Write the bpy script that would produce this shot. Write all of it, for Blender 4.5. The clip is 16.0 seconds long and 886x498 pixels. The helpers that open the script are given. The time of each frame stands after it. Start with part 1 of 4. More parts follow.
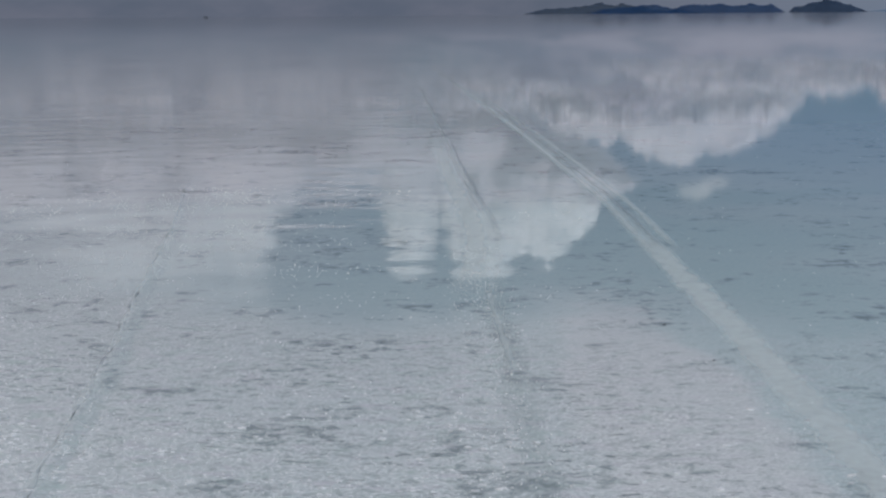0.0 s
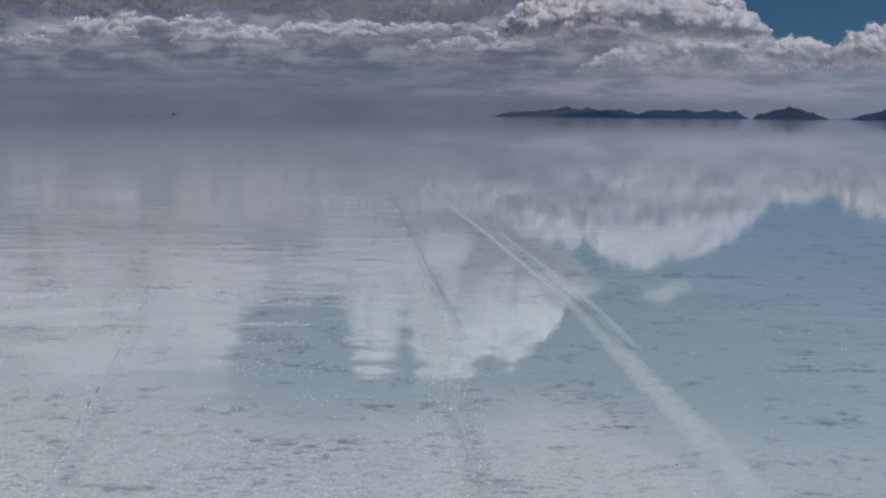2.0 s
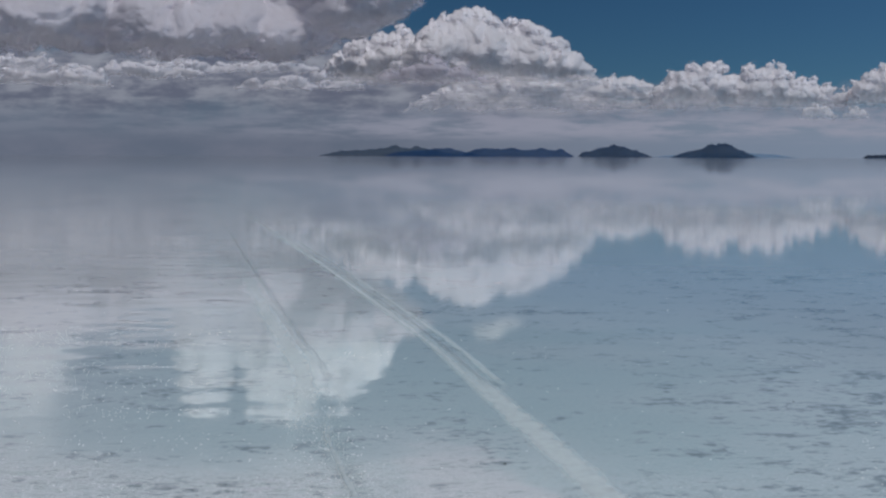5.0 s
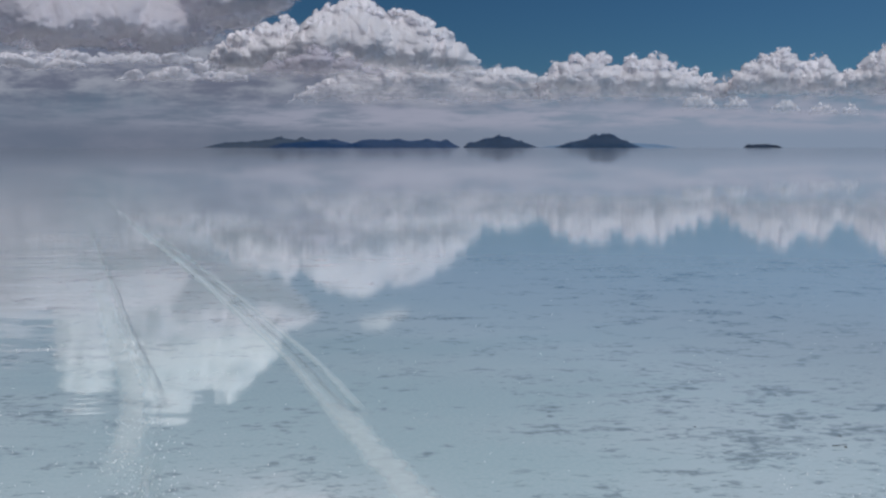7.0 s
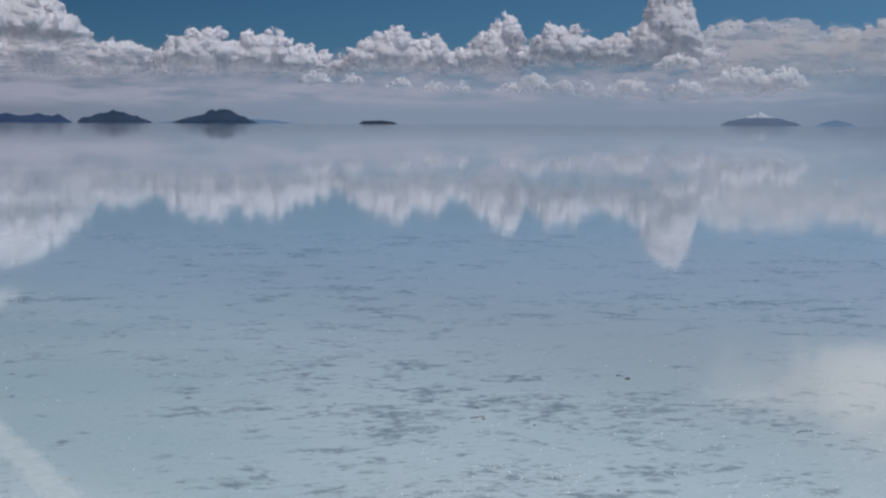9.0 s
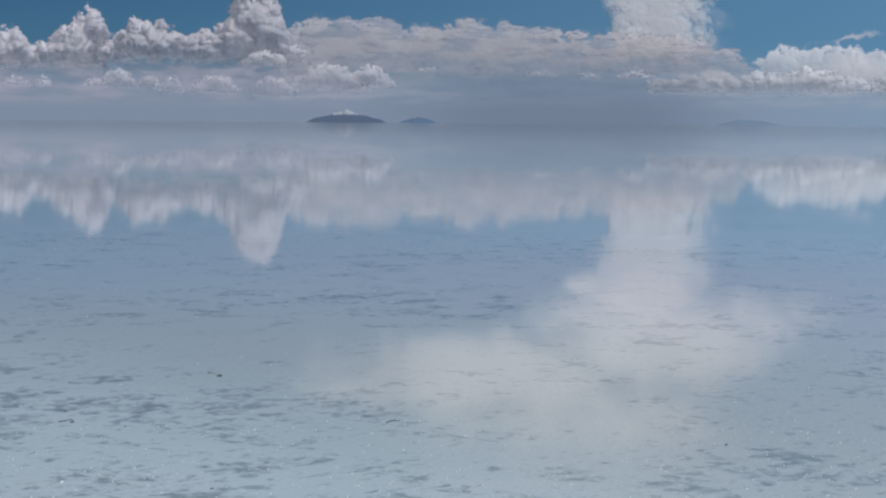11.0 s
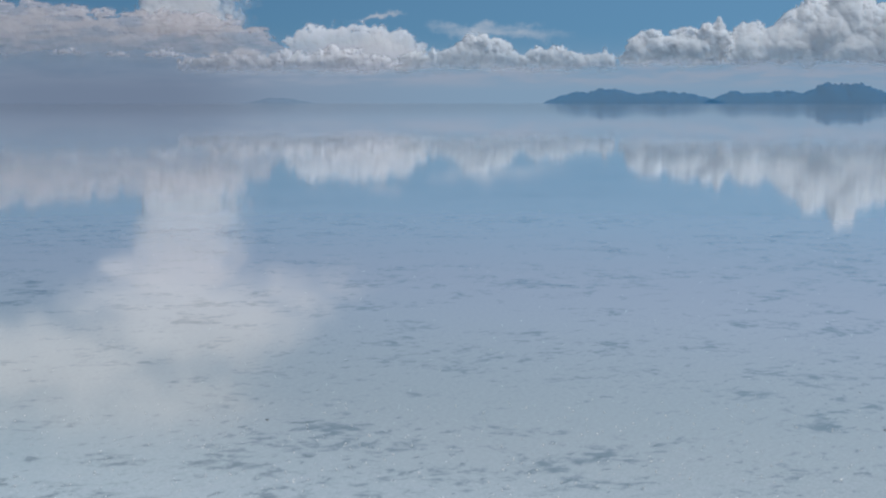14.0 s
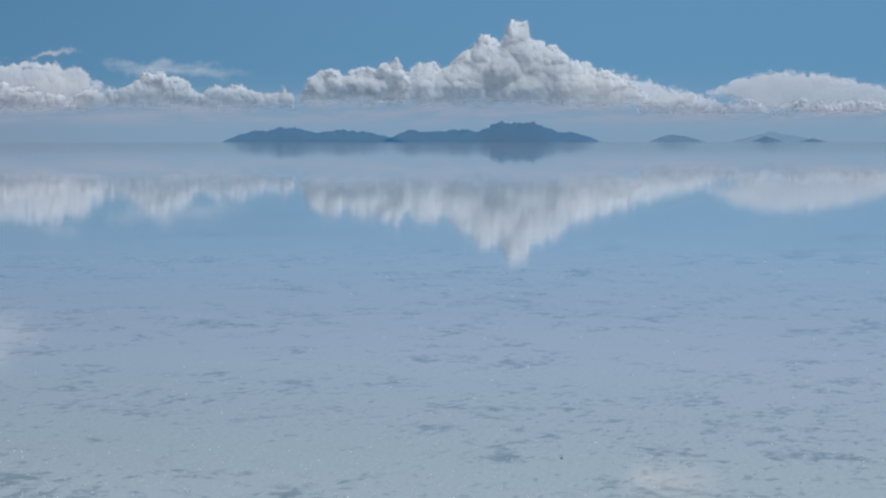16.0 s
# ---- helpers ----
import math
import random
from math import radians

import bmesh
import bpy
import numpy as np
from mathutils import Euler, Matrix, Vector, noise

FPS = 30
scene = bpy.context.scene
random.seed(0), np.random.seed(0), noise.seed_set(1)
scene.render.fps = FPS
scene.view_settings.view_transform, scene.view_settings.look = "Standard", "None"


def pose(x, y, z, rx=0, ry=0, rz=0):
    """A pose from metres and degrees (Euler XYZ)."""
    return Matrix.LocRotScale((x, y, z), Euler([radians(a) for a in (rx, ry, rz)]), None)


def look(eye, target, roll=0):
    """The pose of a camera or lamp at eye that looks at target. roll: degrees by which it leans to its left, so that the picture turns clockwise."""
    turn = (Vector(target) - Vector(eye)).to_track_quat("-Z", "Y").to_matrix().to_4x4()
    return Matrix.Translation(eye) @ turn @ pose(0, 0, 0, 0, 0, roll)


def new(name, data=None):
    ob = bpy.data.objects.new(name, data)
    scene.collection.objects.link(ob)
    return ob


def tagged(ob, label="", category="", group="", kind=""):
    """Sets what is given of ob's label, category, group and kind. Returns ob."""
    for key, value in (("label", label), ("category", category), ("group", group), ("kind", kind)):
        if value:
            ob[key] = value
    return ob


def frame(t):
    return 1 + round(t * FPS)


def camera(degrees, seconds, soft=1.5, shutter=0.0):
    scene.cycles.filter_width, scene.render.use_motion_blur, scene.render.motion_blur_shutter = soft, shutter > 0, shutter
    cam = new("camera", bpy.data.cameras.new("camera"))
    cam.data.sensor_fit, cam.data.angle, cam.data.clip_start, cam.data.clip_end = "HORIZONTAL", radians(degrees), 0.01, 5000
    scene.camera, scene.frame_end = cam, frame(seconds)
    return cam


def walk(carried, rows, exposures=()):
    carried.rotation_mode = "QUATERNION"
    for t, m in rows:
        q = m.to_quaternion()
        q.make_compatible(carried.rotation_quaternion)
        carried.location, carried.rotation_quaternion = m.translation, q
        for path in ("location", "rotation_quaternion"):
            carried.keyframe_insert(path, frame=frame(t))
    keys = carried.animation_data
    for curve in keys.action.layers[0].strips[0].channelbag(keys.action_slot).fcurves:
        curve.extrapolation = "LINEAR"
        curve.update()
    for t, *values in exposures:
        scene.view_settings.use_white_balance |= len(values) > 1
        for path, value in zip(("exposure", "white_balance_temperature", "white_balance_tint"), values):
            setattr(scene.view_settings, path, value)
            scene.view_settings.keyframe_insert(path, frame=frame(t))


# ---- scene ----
cam = camera(30.26, 16.0, soft=2.4)

# seconds, x, y, heading to the right of +y, tilt below the level, lean (degrees)
PATH = [
    (0, -0.1, -2, 0.804, 8.156, -0.467),
    (0.5, -0.1, -2, 0.427, 8.683, -0.358),
    (1, -0.1, -2, -0.011, 7.437, -0.282),
    (1.5, -0.1, -2, 0.907, 6.379, -0.057),
    (2, -0.1, -2, 2.053, 4.662, 0.531),
    (2.5, -0.1, -2, 2.67, 2.972, 0.491),
    (3, -0.1, -2, 2.595, 2.5, 0.525),
    (3.2, -0.1, -2, 3.307, 2.811, 0.394),
    (5.3, -0.465, -2, 9.004, 3.305, 0.284),
    (5.5, -0.5, -2, 9.88, 3.306, 0.273),
    (6, -0.52, -2, 11.539, 3.238, 0.225),
    (6.5, -0.02, -0.928, 11.508, 4.16, 0.119),
    (7, 0.13, -0.2, 11.962, 3.57, 0.014),
    (7.5, 0.12, -0, 16.113, 4.077, 0.123),
    (8, 0.05, -0, 20.736, 3.664, 0.527),
    (8.2, 0.05, -0, 21.841, 4.064, 0.573),
    (10.3, 0.05, -0, 32.417, 4.608, -0.008),
    (10.5, 0.05, -0, 34.235, 5.091, 0.218),
    (11, 0.05, -0, 39.58, 4.422, 0.436),
    (11.5, 0.05, -0, 42.18, 5.32, 0.197),
    (12, 0.05, -0, 44.478, 5.546, -0.019),
    (12.5, 0.05, -0, 46.757, 4.624, 0.001),
    (13, 0.05, -0, 49.792, 3.974, 0.05),
    (13.5, 0.05, -0, 52.636, 4.273, 0.038),
    (14, 0.05, -0, 55.761, 5.11, 0.018),
    (14.5, 0.05, -0, 60.252, 4.821, 0.184),
    (15, 0.05, -0, 62.702, 5.321, 0.189),
    (15.5, 0.05, -0, 64.798, 4.057, 0.072),
    (16, 0.05, -0, 66.88, 3.766, -0.041),
]
EYE = 2.0
walk(cam, [(t, pose(x, y, EYE, 90 - down, 0, -turn) @ pose(0, 0, 0, 0, 0, lean)) for t, x, y, turn, down, lean in PATH],
     exposures=[(0, -0.86, 6090, 12), (3, -0.73, 6030, 12), (5.5, -0.69, 6050, 11), (7.5, -0.5, 5990, 11), (11, -0.59, 6020, 12), (16, -0.55, 5830, 10)])

SUN_TURN, SUN_UP = 172.0, 68.0      # the sun stands high, behind the first view


def aim(turn, up, dist):
    """The point at a heading and elevation, in degrees, at a level distance."""
    a, e = radians(turn), radians(up)
    return Vector((math.sin(a) * dist, math.cos(a) * dist, EYE + math.tan(e) * dist))


def lift(turn):
    """How far skylines stand above the levels noted for them."""
    return 0.117 * math.sin(radians(turn)) + 0.03 * math.cos(radians(turn))


sun = new("sun", bpy.data.lights.new("sun", "SUN"))
sun.data.energy, sun.data.angle, sun.data.color = 3.6, radians(0.5), (1.0, 0.94, 0.85)
sun.matrix_world = look(aim(SUN_TURN, SUN_UP, 100), (0, 0, 0))


# ---- node helpers ----
class Nodes:
    """Short calls for the nodes of one tree."""

    def __init__(self, tree):
        self.tree = tree
        tree.nodes.clear()

    def add(self, kind, **settings):
        n = self.tree.nodes.new(kind)
        for key, value in settings.items():
            setattr(n, key, value)
        return n

    def join(self, value, socket):
        if isinstance(value, bpy.types.NodeSocket):
            self.tree.links.new(value, socket)
        else:
            socket.default_value = value

    def math(self, op, a, b=0.0, c=0.0, clamp=False):
        n = self.add("ShaderNodeMath", operation=op, use_clamp=clamp)
        for k, v in enumerate((a, b, c)):
            self.join(v, n.inputs[k])
        return n.outputs[0]

    def ramp(self, value, lo, hi, to_lo=0.0, to_hi=1.0, smooth=True):
        n = self.add("ShaderNodeMapRange", interpolation_type="SMOOTHSTEP" if smooth else "LINEAR")
        for k, v in enumerate((value, lo, hi, to_lo, to_hi)):
            self.join(v, n.inputs[k])
        return n.outputs[0]

    def mix(self, fac, a, b):
        n = self.add("ShaderNodeMix", data_type="RGBA")
        self.join(fac, n.inputs[0])
        self.join(a, n.inputs[6])
        self.join(b, n.inputs[7])
        return n.outputs[2]

    def noise(self, vector, scale, detail=4.0, rough=0.55, warp=0.0):
        n = self.add("ShaderNodeTexNoise")
        self.join(vector, n.inputs["Vector"])
        for key, v in (("Scale", scale), ("Detail", detail), ("Roughness", rough), ("Distortion", warp)):
            n.inputs[key].default_value = v
        return n.outputs["Fac"]

    def stretch(self, vector, sx, sy, sz, turn=0.0):
        n = self.add("ShaderNodeMapping")
        self.join(vector, n.inputs["Vector"])
        n.inputs["Scale"].default_value = (sx, sy, sz)
        n.inputs["Rotation"].default_value = (0, 0, radians(turn))
        return n.outputs[0]


def rgb(r, g, b):
    return (r, g, b, 1.0)


# ---- sky ----
world = bpy.data.worlds.new("sky")
scene.world = world
world.use_nodes = True
N = Nodes(world.node_tree)
sky = N.add("ShaderNodeTexSky", sky_type="NISHITA", sun_disc=False)
sky.sun_elevation, sky.sun_rotation = radians(SUN_UP), radians(SUN_TURN)
sky.altitude, sky.air_density, sky.dust_density, sky.ozone_density = 3650, 1.0, 0.05, 4.0
way = N.add("ShaderNodeTexCoord").outputs["Generated"]
split = N.add("ShaderNodeSeparateXYZ")
N.join(way, split.inputs[0])
up_raw = N.math("MULTIPLY", N.math("ARCSINE", split.outputs[2]), 57.2958)
turn_raw = N.math("MULTIPLY", N.math("ARCTAN2", split.outputs[0], split.outputs[1]), 57.2958)
billow = N.noise(way, 22.0, 7.0, 0.62)
sway = N.noise(N.stretch(way, 9.0, 9.0, 22.0), 1.0, 5.0, 0.6)
fine = N.noise(N.stretch(way, 60.0, 60.0, 140.0), 1.0, 5.0, 0.62)
up = N.math("ADD", up_raw, N.math("MULTIPLY", N.math("SUBTRACT", billow, 0.5), 2.4))
turn = N.math("ADD", turn_raw, N.math("MULTIPLY", N.math("SUBTRACT", sway, 0.5), 7.0))

# soft high cloud: heading, elevation, half width, half height, softness, cover
VEILS = [
    (-40.0, 27.0, 30.0, 18.0, 0.5, 0.85),
    (9.0, 15.5, 9.0, 3.2, 0.35, 0.7),
    (9.8, 5.7, 1.5, 0.5, 0.2, 0.6),
    (41.3, 8.8, 7.2, 1.9, 0.15, 0.95),
    (47.0, 7.5, 5.4, 2.1, 0.2, 1.0),
    (46.7, 6.2, 2.6, 1.5, 0.3, 0.95),
    (51.0, 6.5, 3.0, 1.2, 0.1, 0.6),
    (44.0, 10.2, 7.0, 2.0, 0.15, 0.7),
    (75.4, 11.8, 1.9, 0.85, 0.7, 1.0),
    (53.0, 2.95, 1.5, 0.1, 0.1, 0.6),
    (57.8, 2.3, 2.4, 0.35, 0.3, 0.45),
    (52.8, 1.6, 2.5, 0.8, 0.5, 0.8),
    (110.0, 20.0, 25.0, 9.0, 0.3, 0.7),
    (170.0, 30.0, 40.0, 16.0, 0.3, 0.6),
]
cover = 0.0
for a, e, wide, high, soft, much in VEILS:
    e += lift(a)
    da = N.math("DIVIDE", N.math("SUBTRACT", turn, a), wide)
    de = N.math("DIVIDE", N.math("SUBTRACT", up, e), high)
    d = N.math("SQRT", N.math("ADD", N.math("MULTIPLY", da, da), N.math("MULTIPLY", de, de)))
    one = N.ramp(d, 1.25, soft, 0.0, much)
    cover = one if cover == 0.0 else N.math("MAXIMUM", cover, one)
cover = N.math("MULTIPLY", N.ramp(N.math("ADD", cover, N.math("MULTIPLY", N.math("SUBTRACT", fine, 0.5), 0.75)), 0.0, 1.0), N.ramp(cover, 0.0, 0.15))

# streaky cloud layers low over the first view, and haze: grey-violet to the left, blue to the right
streak = N.noise(N.stretch(way, 26.0, 26.0, 190.0), 1.0, 6.0, 0.62)
heap = N.noise(N.stretch(way, 34.0, 34.0, 95.0), 1.0, 8.0, 0.62, 0.3)
layer = N.math("MULTIPLY", N.ramp(N.math("ADD", turn_raw, N.math("MULTIPLY", billow, 5.0)), 17.5, 12.0), N.math("MULTIPLY", N.ramp(N.math("ADD", up, N.ramp(turn_raw, 6.0, 14.0, 0.0, 1.6)), 4.4, 3.3), N.ramp(up, 0.5, 2.0)))
layer_colour = N.mix(N.ramp(N.math("ADD", heap, N.math("MULTIPLY", N.math("SUBTRACT", streak, 0.5), 0.5)), 0.36, 0.68), rgb(0.20, 0.205, 0.265), rgb(0.48, 0.48, 0.525))
heaps = N.math("MULTIPLY", N.math("MULTIPLY", N.ramp(up, 2.6, 1.7), N.ramp(up_raw, 0.9, 1.4)), N.math("MULTIPLY", N.ramp(turn_raw, 5.0, 11.0), N.ramp(turn_raw, 40.0, 34.0)))
heaps = N.math("MULTIPLY", heaps, N.ramp(heap, 0.38, 0.56, 0.1, 0.85))
heaps_colour = N.mix(N.ramp(N.math("ADD", heap, N.math("MULTIPLY", N.math("SUBTRACT", fine, 0.5), 0.5)), 0.42, 0.68), rgb(0.235, 0.255, 0.33), rgb(0.50, 0.49, 0.54))
rain = N.math("MULTIPLY", N.ramp(turn_raw, 36.0, 42.0), N.ramp(turn_raw, 51.0, 46.0))
haze_colour = N.mix(N.ramp(turn_raw, 2.0, 24.0), N.mix(N.ramp(sway, 0.35, 0.65), rgb(0.19, 0.22, 0.285), rgb(0.255, 0.27, 0.335)), rgb(0.33, 0.39, 0.49))
haze_colour = N.mix(N.ramp(turn_raw, 44.0, 60.0), haze_colour, rgb(0.35, 0.49, 0.62))
haze_colour = N.mix(N.math("MULTIPLY", rain, 0.7), haze_colour, rgb(0.23, 0.28, 0.375))
haze_up = N.math("ADD", up_raw, N.math("MULTIPLY", N.math("SUBTRACT", sway, 0.5), 0.9))
haze = N.ramp(haze_up, N.math("ADD", 2.6, N.math("MULTIPLY", rain, 1.0)), 0.3, 0.0, 0.96)
pale = N.math("MULTIPLY", N.math("MULTIPLY", N.ramp(up_raw, 0.35, 0.9), N.ramp(up_raw, 1.9, 1.1)), N.math("MULTIPLY", N.ramp(streak, 0.36, 0.6, 0.15, 0.75), N.ramp(turn_raw, -2.0, 9.0, 0.25, 1.0)))
pale = N.math("MULTIPLY", pale, N.math("SUBTRACT", 1.0, N.math("MULTIPLY", rain, 0.8)))

bright = N.add("ShaderNodeVectorMath", operation="SCALE")
N.join(sky.outputs[0], bright.inputs[0])
bright.inputs["Scale"].default_value = 0.038
deep = N.add("ShaderNodeVectorMath", operation="MULTIPLY")
N.join(bright.outputs[0], deep.inputs[0])
deep.inputs[1].default_value = (0.55, 0.92, 1.12)
dim = N.add("ShaderNodeVectorMath", operation="SCALE")
N.join(deep.outputs[0], dim.inputs[0])
N.join(N.ramp(turn_raw, 6.0, 26.0, 0.78, 1.0), dim.inputs["Scale"])
clear = N.mix(N.ramp(turn_raw, 16.0, 76.0, 0.0, 0.8), dim.outputs[0], rgb(0.228, 0.462, 0.685))
veil_colour = N.mix(N.ramp(sway, 0.35, 0.65), rgb(0.69, 0.685, 0.70), rgb(0.88, 0.865, 0.86))
colour = N.mix(cover, clear, veil_colour)
colour = N.mix(N.math("MULTIPLY", layer, 0.9), colour, layer_colour)
colour = N.mix(heaps, colour, heaps_colour)
colour = N.mix(haze, colour, haze_colour)
colour = N.mix(pale, colour, N.mix(N.ramp(turn_raw, 28.0, 45.0), rgb(0.50, 0.49, 0.57), rgb(0.48, 0.52, 0.60)))
back = N.add("ShaderNodeBackground")
N.join(colour, back.inputs["Color"])
back.inputs["Strength"].default_value = 1.0
N.join(back.outputs[0], N.add("ShaderNodeOutputWorld").inputs["Surface"])


# ---- materials ----
def material(name):
    m = bpy.data.materials.new(name)
    m.use_nodes = True
    n = Nodes(m.node_tree)
    return m, n, n.add("ShaderNodeOutputMaterial")


def surface(n, out, colour, rough, bump=None, ior=1.45, metal=0.0):
    b = n.add("ShaderNodeBsdfPrincipled")
    n.join(colour, b.inputs["Base Color"])
    n.join(rough, b.inputs["Roughness"])
    b.inputs["IOR"].default_value, b.inputs["Metallic"].default_value = ior, metal
    if bump is not None:
        n.join(bump, b.inputs["Normal"])
    n.join(b.outputs[0], out.inputs["Surface"])
    return b


def plain(name, colour, rough, scale, spread=0.25, metal=0.0):
    """A paint, rubber or metal with faint mottling."""
    m, n, out = material(name)
    where = n.add("ShaderNodeTexCoord").outputs["Object"]
    v = n.noise(where, scale, 5.0)
    c = n.mix(v, rgb(*[x * (1 - spread) for x in colour]), rgb(*[min(1, x * (1 + spread)) for x in colour]))
    surface(n, out, c, n.ramp(v, 0.3, 0.7, rough * 0.8, min(1.0, rough * 1.2)), metal=metal)
    return m


def flooded_salt():
    """White salt under a film of still water: the water mirrors, the salt shows through steeper down."""
    m, n, out = material("flooded_salt")
    where = n.add("ShaderNodeTexCoord").outputs["Object"]
    xyz = n.add("ShaderNodeSeparateXYZ")
    n.join(where, xyz.inputs[0])
    away = n.add("ShaderNodeVectorMath", operation="LENGTH")
    n.join(where, away.inputs[0])
    grain = n.noise(where, 30.0, 4.0, 0.7)
    fleck = n.noise(where, 8.0, 5.0, 0.68, 0.4)
    patch = n.noise(where, 1.7, 3.0, 0.6, 0.5)
    field = n.noise(where, 0.3, 3.0, 0.5)
    sum_up = n.math("ADD", n.math("ADD", n.math("MULTIPLY", patch, 0.75), n.math("MULTIPLY", fleck, 0.8)),
                    n.math("MULTIPLY", field, 0.38))
    # a darker stained stretch of crust
    sx = n.math("DIVIDE", n.math("SUBTRACT", xyz.outputs[0], 6.2), 3.0)
    sy = n.math("DIVIDE", n.math("SUBTRACT", xyz.outputs[1], 9.6), 2.6)
    stain = n.ramp(n.math("ADD", n.math("MULTIPLY", sx, sx), n.math("MULTIPLY", sy, sy)), 1.0, 0.1, 0.0, 0.03)
    sum_up = n.math("ADD", sum_up, stain)
    dark = n.ramp(sum_up, 1.0, 1.2)
    salt = n.mix(n.ramp(field, 0.35, 0.65), rgb(0.50, 0.62, 0.64), rgb(0.575, 0.66, 0.68))
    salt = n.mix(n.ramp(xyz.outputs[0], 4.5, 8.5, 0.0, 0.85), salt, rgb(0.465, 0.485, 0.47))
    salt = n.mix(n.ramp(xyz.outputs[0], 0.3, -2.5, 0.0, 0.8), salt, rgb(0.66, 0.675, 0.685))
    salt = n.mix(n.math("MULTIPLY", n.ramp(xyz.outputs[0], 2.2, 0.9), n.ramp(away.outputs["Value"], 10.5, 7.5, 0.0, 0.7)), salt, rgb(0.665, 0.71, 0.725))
    # bluer further out to the right: the mirrored sky painted into the salt
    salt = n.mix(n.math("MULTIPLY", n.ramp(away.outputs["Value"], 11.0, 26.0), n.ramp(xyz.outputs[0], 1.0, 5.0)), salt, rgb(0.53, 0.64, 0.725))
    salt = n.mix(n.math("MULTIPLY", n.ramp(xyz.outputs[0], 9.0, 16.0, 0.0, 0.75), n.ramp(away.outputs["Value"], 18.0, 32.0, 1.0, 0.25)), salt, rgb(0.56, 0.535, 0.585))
    # a dry lilac-grey patch of crust between the tracks
    ux = n.math("DIVIDE", n.math("SUBTRACT", xyz.outputs[0], 1.15), 0.5)
    uy = n.math("DIVIDE", n.math("SUBTRACT", xyz.outputs[1], 5.6), 3.6)
    dry = n.math("ADD", n.math("ADD", n.math("MULTIPLY", ux, ux), n.math("MULTIPLY", uy, uy)), n.math("MULTIPLY", n.math("SUBTRACT", n.noise(where, 1.1, 4.0, 0.6), 0.5), 2.2))
    dry = n.ramp(dry, 1.3, 0.6)
    # salt far out is darkened, to cut the light it throws up under clouds
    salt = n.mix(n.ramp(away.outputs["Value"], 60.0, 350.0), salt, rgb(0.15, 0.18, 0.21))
    # a pool of deeper water between the crust and the far flat
    px = n.math("DIVIDE", n.math("SUBTRACT", xyz.outputs[0], 0.5), 4.5)
    py = n.math("DIVIDE", n.math("SUBTRACT", xyz.outputs[1], 13.0), 5.0)
    pr = n.math("ADD", n.math("ADD", n.math("MULTIPLY", px, px), n.math("MULTIPLY", py, py)), n.math("MULTIPLY", n.math("SUBTRACT", field, 0.5), 2.5))
    pool = n.ramp(pr, 1.3, 0.4)
    salt = n.mix(n.math("MULTIPLY", pool, 0.28), salt, rgb(0.36, 0.48, 0.49))
    salt = n.mix(n.math("MULTIPLY", dry, 0.8), salt, rgb(0.70, 0.715, 0.73))
    salt = n.mix(n.ramp(grain, 0.4, 0.7, 0.0, 0.28), salt, rgb(0.74, 0.77, 0.77))
    # wind ripples lie to the left of the tyre tracks
    left = n.ramp(xyz.outputs[0], 1.6, -0.8, 0.03, 1.0)
    left = n.math("MULTIPLY", left, n.ramp(xyz.outputs[1], 9.0, 18.0, 0.8, 1.0))
    calm = n.ramp(n.noise(where, 0.12, 2.0), 0.35, 0.65, 0.35, 1.0)
    near = n.ramp(away.outputs["Value"], 160.0, 40.0)
    wave = n.noise(n.stretch(where, 0.9, 1.35, 1.0, 14.0), 1.0, 1.0, 0.4)
    crust = n.math("MULTIPLY", n.ramp(n.math("ADD", away.outputs["Value"], n.ramp(xyz.outputs[0], -0.5, -2.5, 0.0, -6.0)), 11.0, 7.0), n.ramp(n.noise(where, 0.5, 3.0), 0.22, 0.5))
    crust = n.math("MULTIPLY", crust, n.ramp(pool, 0.0, 1.0, 1.0, 0.1))
    crust = n.math("MULTIPLY", crust, n.ramp(xyz.outputs[0], 3.5, -0.5, 0.35, 1.0))
    # broken crust near by: pale crumbs and dark wet gaps
    crumb = n.noise(n.stretch(where, 46.0, 60.0, 46.0, 20.0), 1.0, 3.0, 0.6)
    gap = n.noise(n.stretch(where, 11.0, 16.0, 11.0, 8.0), 1.0, 4.0, 0.65)
    salt = n.mix(n.math("MULTIPLY", crust, n.ramp(crumb, 0.5, 0.62, 0.0, 0.9)), salt, rgb(0.88, 0.885, 0.895))
    salt = n.mix(n.math("MULTIPLY", crust, n.ramp(crumb, 0.47, 0.36, 0.0, 0.85)), salt, rgb(0.40, 0.43, 0.46))
    hue = n.noise(n.stretch(where, 5.0, 8.0, 5.0, 30.0), 1.0, 4.0, 0.65)
    salt = n.mix(n.math("MULTIPLY", crust, n.ramp(hue, 0.52, 0.68, 0.0, 0.5)), salt, rgb(0.50, 0.60, 0.57))
    salt = n.mix(n.math("MULTIPLY", crust, n.ramp(hue, 0.48, 0.33, 0.0, 0.5)), salt, rgb(0.64, 0.61, 0.68))
    spread = n.ramp(n.noise(where, 0.9, 3.0, 0.6, 0.4), 0.44, 0.66)
    gap = n.math("MULTIPLY", n.ramp(gap, 0.52, 0.63, 0.0, 0.95), n.math("ADD", 0.45, n.math("MULTIPLY", spread, 0.55)))
    salt = n.mix(n.math("MULTIPLY", crust, gap), salt, rgb(0.27, 0.32, 0.33))
    salt = n.mix(n.math("MULTIPLY", dark, 0.75), salt, rgb(0.195, 0.24, 0.255))
    # short dark dashes of bare wet crust near by
    dash = n.noise(n.stretch(where, 5.5, 10.0, 5.5, 6.0), 1.0, 5.0, 0.68, 0.3)
